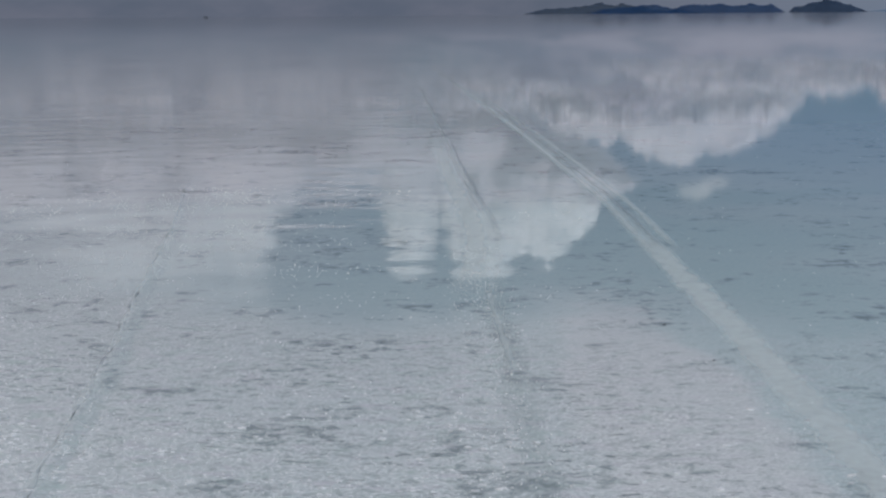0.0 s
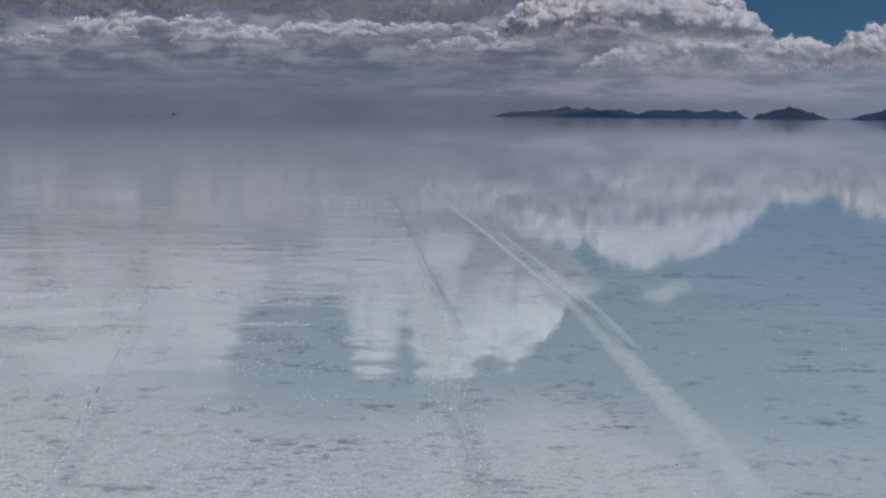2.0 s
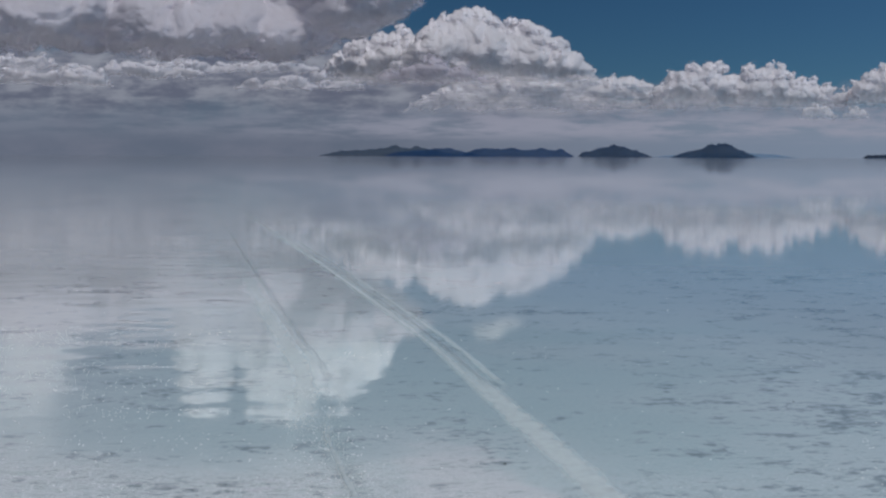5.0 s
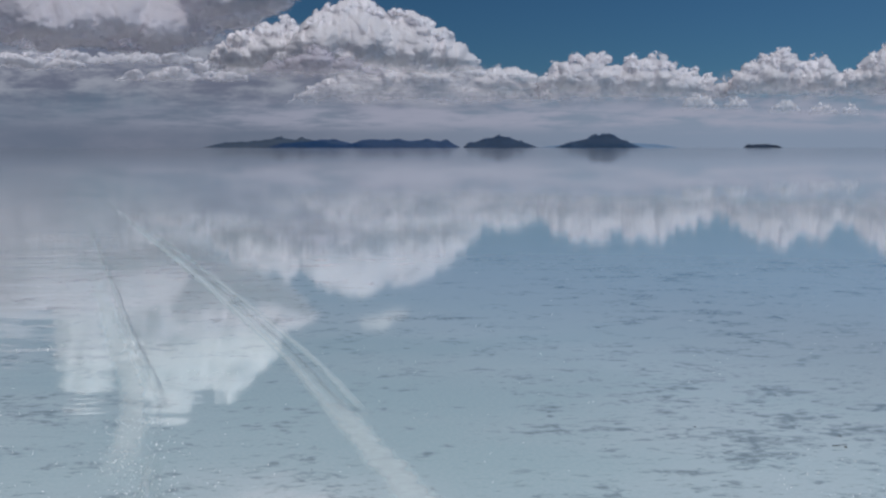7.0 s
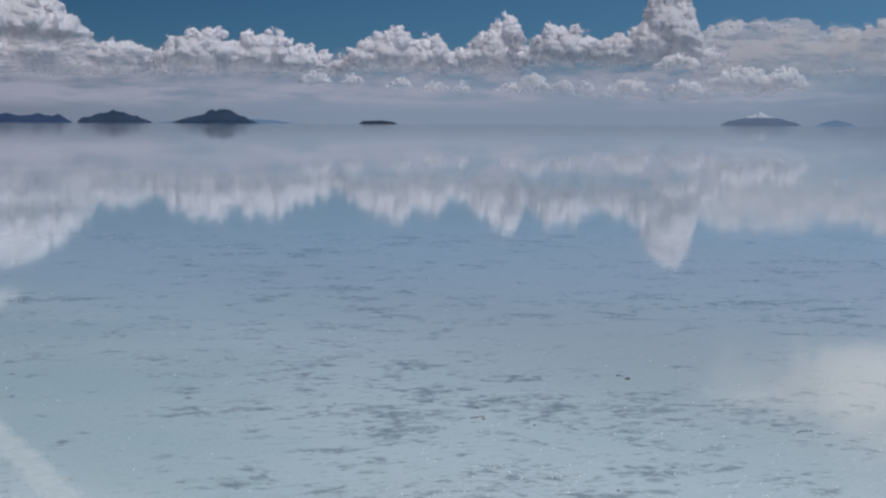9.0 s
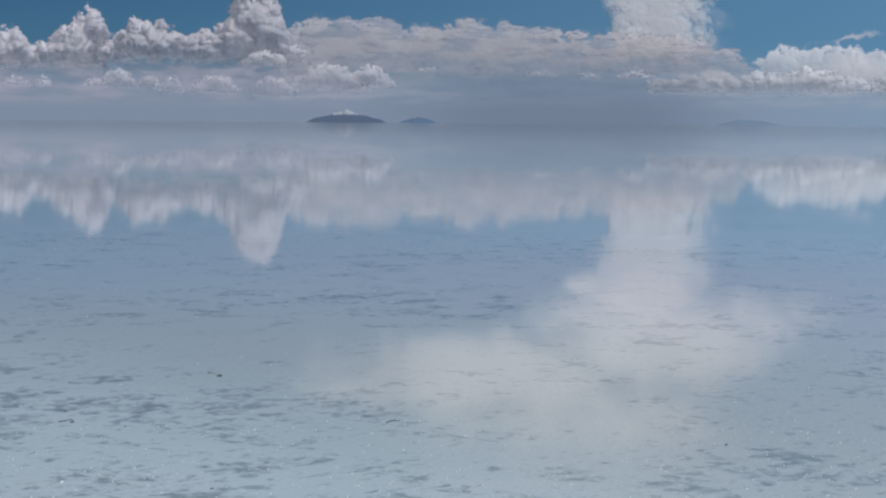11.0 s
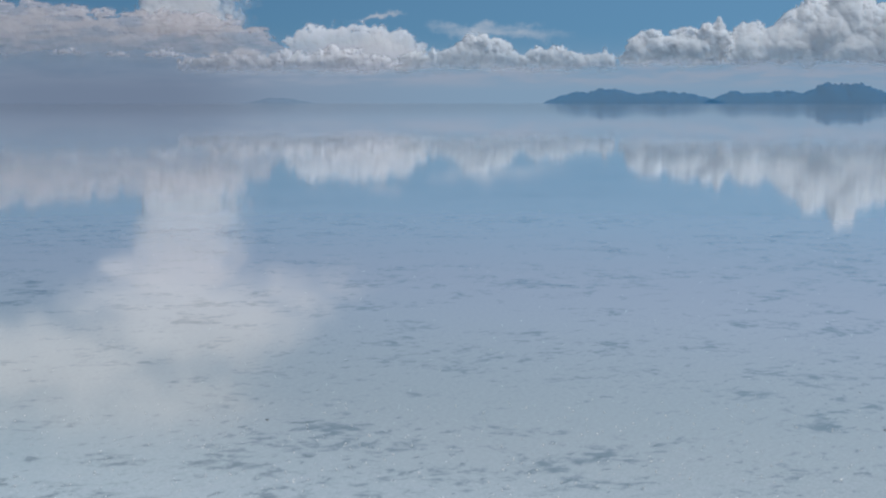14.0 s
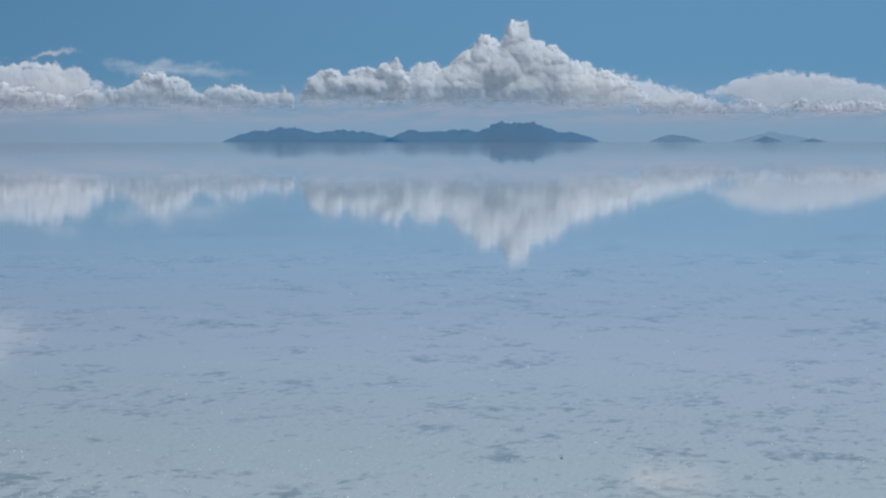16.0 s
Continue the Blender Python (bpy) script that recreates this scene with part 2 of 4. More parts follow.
    dash = n.math("MULTIPLY", n.ramp(dash, 0.58, 0.66, 0.0, 0.75), n.math("MULTIPLY", n.ramp(away.outputs["Value"], 19.0, 9.0), n.ramp(field, 0.4, 0.55, 0.25, 1.0)))
    salt = n.mix(n.math("MULTIPLY", dash, n.ramp(pool, 0.0, 1.0, 1.0, 0.6)), salt, rgb(0.21, 0.25, 0.255))
    ripple = n.noise(n.stretch(where, 5.0, 8.5, 1.0, 10.0), 1.0, 2.0, 0.5)
    wave = n.math("ADD", wave, n.math("MULTIPLY", ripple, 0.13))
    height = n.math("MULTIPLY", n.math("MULTIPLY", wave, 0.014), n.math("MULTIPLY", n.math("MULTIPLY", left, calm), near))
    height = n.math("ADD", height, n.math("MULTIPLY", n.math("MULTIPLY", fleck, near), 0.0001))
    height = n.math("ADD", height, n.math("MULTIPLY", n.math("MULTIPLY", grain, crust), 0.005))
    bump = n.add("ShaderNodeBump")
    bump.inputs["Strength"].default_value, bump.inputs["Distance"].default_value = 1.0, 1.0
    n.join(height, bump.inputs["Height"])
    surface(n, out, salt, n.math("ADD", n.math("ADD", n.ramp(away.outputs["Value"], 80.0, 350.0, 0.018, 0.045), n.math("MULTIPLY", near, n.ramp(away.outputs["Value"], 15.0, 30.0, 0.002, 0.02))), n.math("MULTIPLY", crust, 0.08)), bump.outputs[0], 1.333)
    return m


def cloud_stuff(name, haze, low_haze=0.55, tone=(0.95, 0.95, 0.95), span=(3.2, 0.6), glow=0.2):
    """Cloud: light passes through its thin rims; haze imitates the air before it by see-through, most low over the
    flat.
    """
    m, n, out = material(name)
    where = n.add("ShaderNodeTexCoord").outputs["Object"]
    v = n.noise(where, 0.02, 5.0, 0.6)
    c = n.mix(v, rgb(*[0.93 * q for q in tone]), rgb(*tone))
    thin, d, s = n.add("ShaderNodeMixShader"), n.add("ShaderNodeBsdfPrincipled", subsurface_method="BURLEY"), n.add("ShaderNodeBsdfTranslucent")
    d.inputs["Roughness"].default_value, d.inputs["Specular IOR Level"].default_value = 1.0, 0.0
    d.inputs["Subsurface Weight"].default_value, d.inputs["Subsurface Scale"].default_value = 0.8, 18.0
    d.inputs["Subsurface Radius"].default_value = (1.0, 1.0, 1.0)
    thin.inputs[0].default_value = glow
    n.join(c, d.inputs["Base Color"])
    n.join(c, s.inputs["Color"])
    n.join(d.outputs[0], thin.inputs[1])
    n.join(s.outputs[0], thin.inputs[2])
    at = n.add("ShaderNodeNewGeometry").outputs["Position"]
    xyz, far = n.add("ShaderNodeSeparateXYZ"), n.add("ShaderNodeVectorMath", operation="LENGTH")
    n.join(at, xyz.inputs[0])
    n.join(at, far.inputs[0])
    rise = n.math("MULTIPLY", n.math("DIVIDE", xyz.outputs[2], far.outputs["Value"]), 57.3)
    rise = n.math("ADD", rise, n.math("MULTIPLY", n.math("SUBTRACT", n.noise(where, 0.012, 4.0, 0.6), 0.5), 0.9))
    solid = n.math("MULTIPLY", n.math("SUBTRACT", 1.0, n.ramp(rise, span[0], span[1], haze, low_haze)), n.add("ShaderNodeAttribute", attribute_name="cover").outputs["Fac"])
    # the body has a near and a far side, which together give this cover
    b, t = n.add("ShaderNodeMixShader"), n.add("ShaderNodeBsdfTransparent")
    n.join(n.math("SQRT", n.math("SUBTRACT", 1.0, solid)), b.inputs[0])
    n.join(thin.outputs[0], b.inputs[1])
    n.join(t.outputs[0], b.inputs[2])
    n.join(b.outputs[0], out.inputs["Surface"])
    return m


def far_rock(name, low, high, haze, snow=None):
    """Scrub and rock of a far hill; see-through haze and bluer colours imitate the air before it; snow lies above a
    height.
    """
    m, n, out = material(name)
    where = n.add("ShaderNodeTexCoord").outputs["Object"]
    c = n.mix(n.ramp(n.noise(where, 0.05, 6.0, 0.65), 0.3, 0.7), rgb(*low), rgb(*high))
    if snow is not None:
        xyz = n.add("ShaderNodeSeparateXYZ")
        n.join(where, xyz.inputs[0])
        edge = n.math("ADD", xyz.outputs[2], n.math("MULTIPLY", n.math("SUBTRACT", n.noise(where, 0.12, 4.0), 0.5), 16.0))
        c = n.mix(n.ramp(edge, snow - 1.0, snow + 1.0), c, rgb(0.85, 0.87, 0.9))
    d = n.add("ShaderNodeBsdfDiffuse")
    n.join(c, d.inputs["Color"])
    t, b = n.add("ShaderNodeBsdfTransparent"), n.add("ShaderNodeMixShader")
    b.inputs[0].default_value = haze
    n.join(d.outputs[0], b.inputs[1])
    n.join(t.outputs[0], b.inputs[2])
    n.join(b.outputs[0], out.inputs["Surface"])
    return m


SALT = flooded_salt()


# ---- mesh helpers ----
def mesh_object(name, verts, faces, mat, parent=None, smooth=True):
    me = bpy.data.meshes.new(name)
    me.from_pydata([tuple(v) for v in verts], [], faces)
    me.update()
    me.materials.append(mat)
    if smooth:
        me.polygons.foreach_set("use_smooth", [True] * len(me.polygons))
    ob = new(name, me)
    ob.parent = parent
    return ob


def grid_faces(rows, cols):
    return [(r * cols + c, r * cols + c + 1, (r + 1) * cols + c + 1, (r + 1) * cols + c)
            for r in range(rows - 1) for c in range(cols - 1)]


# ---- the salt flat: one sheet to the horizon ----
rings = [0.0] + [0.5 * 1.16 ** k for k in range(64)]
rings = [r for r in rings if r < 6200] + [6200.0]
SPOKES = 96
verts = [(r * math.sin(2 * math.pi * s / SPOKES), r * math.cos(2 * math.pi * s / SPOKES), 0.0) for r in rings for s in range(SPOKES)]
faces = [(k * SPOKES + s, k * SPOKES + (s + 1) % SPOKES, (k + 1) * SPOKES + (s + 1) % SPOKES, (k + 1) * SPOKES + s)
         for k in range(1, len(rings) - 1) for s in range(SPOKES)]
faces.append(tuple(range(SPOKES, 2 * SPOKES))[::-1])
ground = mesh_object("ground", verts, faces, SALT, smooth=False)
ground.data.flip_normals()
tagged(ground, "white salt flat under a thin film of still mirroring water", "salt flat", kind="structure")


# ---- clouds ----
def scatter(ix, iy, seed):
    """A random number in 0..1 for each cell of a grid."""
    h = (ix.astype(np.int64) * 374761393 + iy.astype(np.int64) * 668265263 + seed * 2147483647 + 9176) & 0xFFFFFFFF
    h = ((h ^ (h >> 13)) * 1274126177) & 0xFFFFFFFF
    h = ((h ^ (h >> 15)) * 2246822519) & 0xFFFFFFFF
    return ((h ^ (h >> 16)) & 0xFFFFFF) / 0xFFFFFF


def drift(x, y, seed, octaves=4, rough=0.5):
    """Soft fractal noise about 0."""
    total, size, amp = 0.0, 1.0, 1.0
    for k in range(octaves):
        u, v = x * size, y * size
        i, j = np.floor(u), np.floor(v)
        f, g = u - i, v - j
        f, g = f * f * (3 - 2 * f), g * g * (3 - 2 * g)
        q = [scatter(i + p, j + r, seed + 31 * k) for p, r in ((0, 0), (1, 0), (0, 1), (1, 1))]
        total = total + amp * ((q[0] * (1 - f) + q[1] * f) * (1 - g) + (q[2] * (1 - f) + q[3] * f) * g - 0.5)
        size, amp = size * 2.03, amp * rough
    return total


def heads(x, y, seed):
    """Packed round heads, 0 in the creases to 1 on the crowns."""
    i, j = np.floor(x), np.floor(y)
    best = np.full(x.shape, 9.0)
    for p in (-1, 0, 1):
        for r in (-1, 0, 1):
            cx = i + p + 0.1 + 0.8 * scatter(i + p, j + r, seed)
            cy = j + r + 0.1 + 0.8 * scatter(i + p, j + r, seed + 77)
            size = 0.75 + 0.6 * scatter(i + p, j + r, seed + 154)
            best = np.minimum(best, ((cx - x) ** 2 + (cy - y) ** 2) / size)
    return np.clip(1.0 - best / 0.4, -0.3, 1.0)


def rise_to(lo, hi, x):
    u = np.clip((x - lo) / (hi - lo), 0.0, 1.0)
    return u * u * (3 - 2 * u)


def cumulus(tops, base, dist, mat, seed, label, puff=0.8, depth=1.0, jag=0.5, relief=0.6, edge=0.05, fray=0.5, flat=1.0, lean=0.15, cell=0.03, streak=0.0, sides=0.8, name="cloud"):
    """A heap cloud under a skyline of (heading, elevation): a closed body of packed heads, thin at its rim and frayed at its foot.
    puff: the width of a head; sides: how steeply its ends rise; jag: how far heads break the skyline; relief: how far they stand out; lean: how far the top lies back."""
    deg = dist * math.tan(radians(1.0))
    az = np.array([p[0] for p in tops])
    el = np.array([p[1] + lift(p[0]) for p in tops])
    floor = np.array(base if isinstance(base, list) else [(az[0], base)]) + np.array((0.0, lift(az[0])))
    base = floor[:, 1].min()
    pad = 0.3 * puff + 0.1
    cols = int((az[-1] - az[0] + 2 * pad) / cell) + 2
    rows = int((el.max() - base + 2 * pad + 0.2) / cell) + 2
    A, E = np.meshgrid(np.linspace(az[0] - pad, az[-1] + pad, cols), np.linspace(base - pad, el.max() + pad + 0.2, rows))
    bend = drift(A / puff * 0.7, E / puff * 0.9, seed + 5, 4) * puff * 0.45
    U, V = (A + bend) / flat, E + drift(A / puff * 0.7, E / puff * 0.9, seed + 9, 4) * puff * 0.45
    # small heads break the skyline; the large ones stand out most
    swell, bulge, size, amp, out = 0.0, 0.0, 1.9 * puff, 1.0, 1.0
    for k in range(6):
        one = heads(U / size, V / size, seed + 300 * k)
        if k:
            swell = swell + amp * (one - 0.5)
            amp *= 0.55
        bulge = bulge + out * one
        size, out = size * 0.48, out * 0.36
    top = np.interp(A, az, el)
    low = np.interp(A, floor[:, 0], floor[:, 1])
    side = np.minimum(A - az[0], az[-1] - A)
    under = np.minimum(top - E, side * sides) + swell * jag * puff * 0.55
    over = E - low + drift(A / puff * 1.3, E / puff * 2.0, seed + 3, 5, 0.6) * 0.35 * puff
    tall = np.maximum(top - low, 0.2)
    crown = np.clip(under / np.minimum(0.6 * tall, 1.2), 0.0, 1.0)
    crown = np.sqrt(1 - (1 - crown) ** 2)
    foot = np.clip(over / np.minimum(0.6 * tall, 1.3), 0.0, 1.0)
    foot = np.sqrt(1 - (1 - foot) ** 2)
    thick = depth * crown * foot * np.minimum(0.8 * tall, 1.4) + relief * puff * (bulge + 0.5) * crown * (0.3 + 0.7 * foot)
    cover = rise_to(0.0, edge, under - 0.02) * rise_to(0.0, 1.0, (over + 0.1 * fray) / fray)
    if streak:
        cover = cover * (1 - streak * rise_to(0.0, 0.35, drift(A / puff * 0.5, E / puff * 3.0, seed + 21, 5, 0.6) + 0.1))
    mid = aim(0.5 * (az[0] + az[-1]), base, dist)
    kept = cover > 0.004
    sheets, covers, faces = [], [], []
    square = kept[:-1, :-1] | kept[1:, :-1] | kept[:-1, 1:] | kept[1:, 1:]
    r, c = np.nonzero(square)
    quads = np.stack([r * cols + c, r * cols + c + 1, (r + 1) * cols + c + 1, (r + 1) * cols + c], 1)
    used, quads = np.unique(quads, return_inverse=True)
    quads = quads.reshape(-1, 4)
    for way_off in (-1.0, 0.45):
        D = (dist + deg * (way_off * thick + lean * (E - base))).ravel()[used]
        a, e = np.radians(A.ravel()[used]), np.radians(E.ravel()[used])
        sheets.append(np.stack([np.sin(a) * D - mid.x, np.cos(a) * D - mid.y, EYE + np.tan(e) * D - mid.z], 1))
        covers.append(cover.ravel()[used])
    faces = np.concatenate([quads, quads[:, ::-1] + len(used)])
    cloud = mesh_object(name, np.concatenate(sheets), faces.tolist(), mat)
    cloud.data.attributes.new("cover", "FLOAT", "POINT").data.foreach_set("value", np.concatenate(covers).astype(np.float32))
    cloud.location = mid
    return tagged(cloud, label, "cloud", group="clouds")


# the darker, more violet tones put the clouds' own shade into their colour
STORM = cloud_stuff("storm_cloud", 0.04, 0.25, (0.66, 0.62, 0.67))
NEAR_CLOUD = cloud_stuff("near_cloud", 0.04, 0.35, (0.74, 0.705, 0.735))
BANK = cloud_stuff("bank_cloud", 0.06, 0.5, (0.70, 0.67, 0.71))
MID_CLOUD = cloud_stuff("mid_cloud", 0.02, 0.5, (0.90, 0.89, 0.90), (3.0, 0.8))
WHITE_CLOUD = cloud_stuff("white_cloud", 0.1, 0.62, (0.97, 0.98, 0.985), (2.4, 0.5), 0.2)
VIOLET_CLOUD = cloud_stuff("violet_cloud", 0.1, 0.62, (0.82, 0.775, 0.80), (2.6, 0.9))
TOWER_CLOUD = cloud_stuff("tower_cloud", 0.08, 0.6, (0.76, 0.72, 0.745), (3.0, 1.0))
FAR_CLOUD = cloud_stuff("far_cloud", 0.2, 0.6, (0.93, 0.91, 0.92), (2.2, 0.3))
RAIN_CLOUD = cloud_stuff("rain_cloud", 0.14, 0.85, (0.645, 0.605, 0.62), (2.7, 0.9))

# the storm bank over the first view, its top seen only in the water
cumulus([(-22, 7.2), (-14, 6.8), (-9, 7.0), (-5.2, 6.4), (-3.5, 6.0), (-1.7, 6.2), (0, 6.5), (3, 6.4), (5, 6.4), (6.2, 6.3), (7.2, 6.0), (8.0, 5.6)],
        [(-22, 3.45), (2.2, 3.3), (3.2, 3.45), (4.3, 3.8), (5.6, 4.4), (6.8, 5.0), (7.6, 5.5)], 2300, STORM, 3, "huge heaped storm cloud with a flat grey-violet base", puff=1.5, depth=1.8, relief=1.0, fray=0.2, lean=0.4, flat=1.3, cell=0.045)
WHITE_TOPS = "bright white cloud tops heaped above the storm cloud"
cumulus([(-22, 9.2), (-12, 9.8), (-8, 9.3), (-5.6, 8.6), (-5.0, 7.3), (-4.5, 6.3)], 5.3, 2700, MID_CLOUD, 4, WHITE_TOPS, puff=1.1, cell=0.05, lean=0.5)
cumulus([(-1.5, 6.4), (-1.1, 8.4), (-0.2, 8.9), (0.6, 8.0), (0.9, 6.4)], 5.2, 2700, MID_CLOUD, 2, WHITE_TOPS, puff=0.7, cell=0.05, lean=0.5)
cumulus([(0.7, 6.8), (1.2, 8.6), (2.9, 9.4), (3.4, 8.3), (3.9, 8.2), (4.6, 8.7), (5.5, 7.8), (6.3, 6.9), (6.9, 5.6)], 5.2, 2700, MID_CLOUD, 6, WHITE_TOPS, puff=0.8, cell=0.05, lean=0.5)
cumulus([(5.6, 2.5), (6.3, 3.2), (6.9, 3.9), (7.5, 4.6), (8.2, 5.0), (8.9, 5.1), (9.6, 4.9), (10.3, 4.7), (11.0, 4.6), (11.8, 4.2), (12.4, 3.8), (13.0, 3.2), (13.9, 2.4)],
        2.3, 2800, NEAR_CLOUD, 5, "tall white cumulus with a shaded grey base", fray=0.8, puff=0.8, depth=1.6, relief=1.0, lean=0.2)
# added cloud, its dark tone paints the shade on the tall cumulus's foot
SHADE_TONED = cloud_stuff("shade_toned_cloud", 0.06, 0.3, (0.54, 0.50, 0.56))
cumulus([(5.4, 2.6), (6.1, 3.1), (6.8, 3.45), (7.6, 3.5), (8.4, 3.3), (9.2, 3.0), (10.2, 2.6)], 2.35, 2600, SHADE_TONED, 7, "grey-violet cloud toned as the shaded foot of a bright white heap", puff=0.5, flat=1.4, edge=0.3, relief=0.3, jag=0.8)
cumulus([(3.6, 2.7), (4.3, 3.5), (5.0, 4.0), (5.8, 4.3), (6.5, 4.4), (7.2, 4.2), (7.9, 3.4), (8.3, 2.8)], 2.4, 2950, NEAR_CLOUD, 8, "loose white cumulus heads beside a taller heap", puff=0.6, jag=0.9, relief=0.6, fray=0.5)
BROKEN = "broken grey and white cloud under the storm bank"
dice = random.Random(12)
for k in range(9):
    a, w, e = -17.0 + 25.0 * (k + 0.5 * dice.random()) / 9, dice.uniform(2.0, 4.0), (2.9, 2.2, 2.55)[k % 3] + dice.uniform(-0.15, 0.15)
    h = dice.uniform(0.4, 0.8)
    skyline = [(a - w, e + 0.15)] + [(a + w * q, e + h * dice.uniform(0.5, 1.0)) for q in (-0.7, -0.4, -0.1, 0.2, 0.5, 0.8)] + [(a + w, e + 0.15)]
    cumulus(skyline, e, 3000 + 90 * k, BANK, 60 + k, BROKEN, puff=dice.uniform(0.4, 0.6), depth=0.9, jag=0.7, flat=1.5, fray=0.2)
# the row of white heaps over the islands
cumulus([(6.2, 1.5), (8.6, 2.6), (10.0, 2.8), (11.5, 2.9), (12.6, 2.8), (13.3, 2.85), (14.4, 2.75), (15.0, 2.6), (15.4, 2.2), (15.7, 2.0)], 1.35, 3400, VIOLET_CLOUD, 10,
        "broken grey-violet cumulus beside a taller heap", puff=0.5, flat=1.4, jag=0.6, streak=0.35)
ROW = "row of white cumulus heads with grey undersides"
cumulus([(15.2, 2.2), (15.8, 2.9), (16.3, 3.1), (17.3, 3.3), (17.9, 2.9), (18.7, 3.1), (19.5, 3.15), (20.1, 2.65), (20.7, 2.65), (21.4, 2.3), (22, 2.2)], 1.45, 3300, VIOLET_CLOUD, 11, ROW, puff=0.46, jag=0.95, relief=0.75)
cumulus([(21.6, 2.2), (22.3, 2.8), (23.0, 3.1), (23.8, 3.3), (24.2, 2.85), (25.0, 3.05), (25.6, 2.4), (26.2, 2.8), (26.8, 3.2), (27.4, 3.75), (27.8, 3.5), (28.2, 2.7)], 1.5, 3300, VIOLET_CLOUD, 12, ROW, puff=0.46, jag=0.95, relief=0.75)
cumulus([(28.0, 2.5), (28.5, 3.0), (28.9, 3.4), (29.9, 3.3), (30.6, 2.8), (31.2, 3.1), (31.7, 3.1), (32.0, 3.4), (32.3, 4.1), (32.7, 4.6), (33.2, 4.85), (33.7, 4.5), (34.0, 3.5), (34.3, 2.8), (34.9, 2.3)], 1.7, 3200, TOWER_CLOUD, 13,
        "towering white cumulus with a grey-violet foot", puff=0.5, jag=0.85, relief=0.8)
SCRAP = cloud_stuff("scrap_cloud", 0.22, 0.7, (0.90, 0.86, 0.875), (2.0, 0.8))
for k, (a, e, w, h) in enumerate(((20.8, 1.75, 0.7, 0.6), (22.1, 1.65, 0.5, 0.5), (23.7, 1.55, 0.55, 0.5), (25.0, 1.42, 0.55, 0.5), (25.9, 1.4, 0.35, 0.5), (27.6, 1.4, 0.5, 0.5), (28.4, 1.7, 0.65, 0.75), (29.4, 1.5, 0.5, 0.6),
                                  (30.2, 1.45, 0.5, 0.7), (31.7, 1.6, 0.9, 0.9), (33.4, 2.35, 0.9, 0.6), (33.6, 1.5, 1.0, 0.9), (35.6, 1.95, 1.4, 1.1), (37.0, 1.9, 0.9, 0.9), (39.0, 1.85, 0.5, 0.3), (42.9, 1.75, 0.6, 0.28), (44.7, 1.68, 0.6, 0.3), (46.2, 1.75, 0.8, 0.4))):
    cumulus([(a - w, e - 0.6 * h), (a - w * 0.5, e - 0.15 * h), (a - w * 0.1, e), (a + w * 0.4, e - 0.1 * h), (a + w, e - 0.7 * h)], e - h, 3050, SCRAP, 20 + k,
            "small white cumulus floating below the larger heaps", puff=0.28, lean=0.0, fray=0.3, jag=0.8, depth=0.6)
# the long flat bank with the pillar
cumulus([(33.6, 2.4), (34.2, 3.2), (35.1, 3.5), (37.4, 3.5), (38.3, 3.3), (39.3, 3.2), (40.4, 3.5), (41.6, 3.4), (42.7, 3.2), (44.0, 3.05), (45.5, 3.05), (47.2, 3.0), (49.0, 2.75), (49.9, 2.25), (50.4, 1.8)], 1.0, 3600, RAIN_CLOUD, 31,
        "long flat-topped pale cloud bank over grey rain", puff=0.5, jag=0.9, flat=2.0, fray=0.9, lean=1.2, relief=0.22, depth=0.4, edge=0.15, streak=0.3)
PILLAR_CLOUD = cloud_stuff("pillar_cloud", 0.12, 0.5, (0.96, 0.945, 0.95), (3.0, 1.5), 0.25)
cumulus([(44.2, 4.5), (44.7, 5.4), (45.5, 5.8), (46.5, 6.2), (47.6, 6.2), (48.5, 5.7), (49.4, 4.9)], [(44.2, 4.5), (44.9, 4.0), (45.3, 3.3), (45.5, 1.9), (48.5, 1.9), (49.4, 2.6)], 4200, PILLAR_CLOUD, 35,
        "pale cloud pillar rising from a long cloud bank", puff=0.6, relief=0.1, depth=0.3, edge=0.9, fray=0.7, jag=0.8, lean=0.7, sides=0.5)
cumulus([(50.2, 2.0), (50.7, 2.45), (51.1, 2.64), (52.2, 2.6), (53.1, 2.64), (54.0, 2.5), (54.5, 2.42), (55.2, 1.9)], 1.1, 4000, PILLAR_CLOUD, 33,
        "smooth flat-topped pale cloud behind low cumulus", puff=0.42, relief=0.12, depth=0.3, jag=0.9, edge=0.16, lean=1.1, sides=1.3)
HAZY_CLOUD = cloud_stuff("hazy_cloud", 0.22, 0.6, (0.97, 0.97, 0.98), (2.2, 0.6), 0.3)
cumulus([(75.9, 1.6), (76.6, 1.85), (77.1, 2.1), (78.5, 2.36), (79.9, 2.2), (81.0, 2.0), (82.2, 1.7)], [(75.9, 1.5), (76.8, 1.2), (77.6, 0.8), (82.0, 0.7)], 4000, HAZY_CLOUD, 36,
        "smooth anvil-shaped pale cloud above low cumulus", puff=0.5, relief=0.04, depth=0.25, jag=0.4, edge=0.15, fray=0.4, lean=1.5)
cumulus([(71.0, 2.1), (72.0, 2.45), (73.2, 2.25), (74.4, 1.9), (75.2, 1.65), (76.2, 1.4)], 0.95, 3700, HAZY_CLOUD, 37, "hazy white flank of a large cumulus", puff=0.45, relief=0.12, depth=0.3, jag=0.7, edge=0.2, lean=2.0)
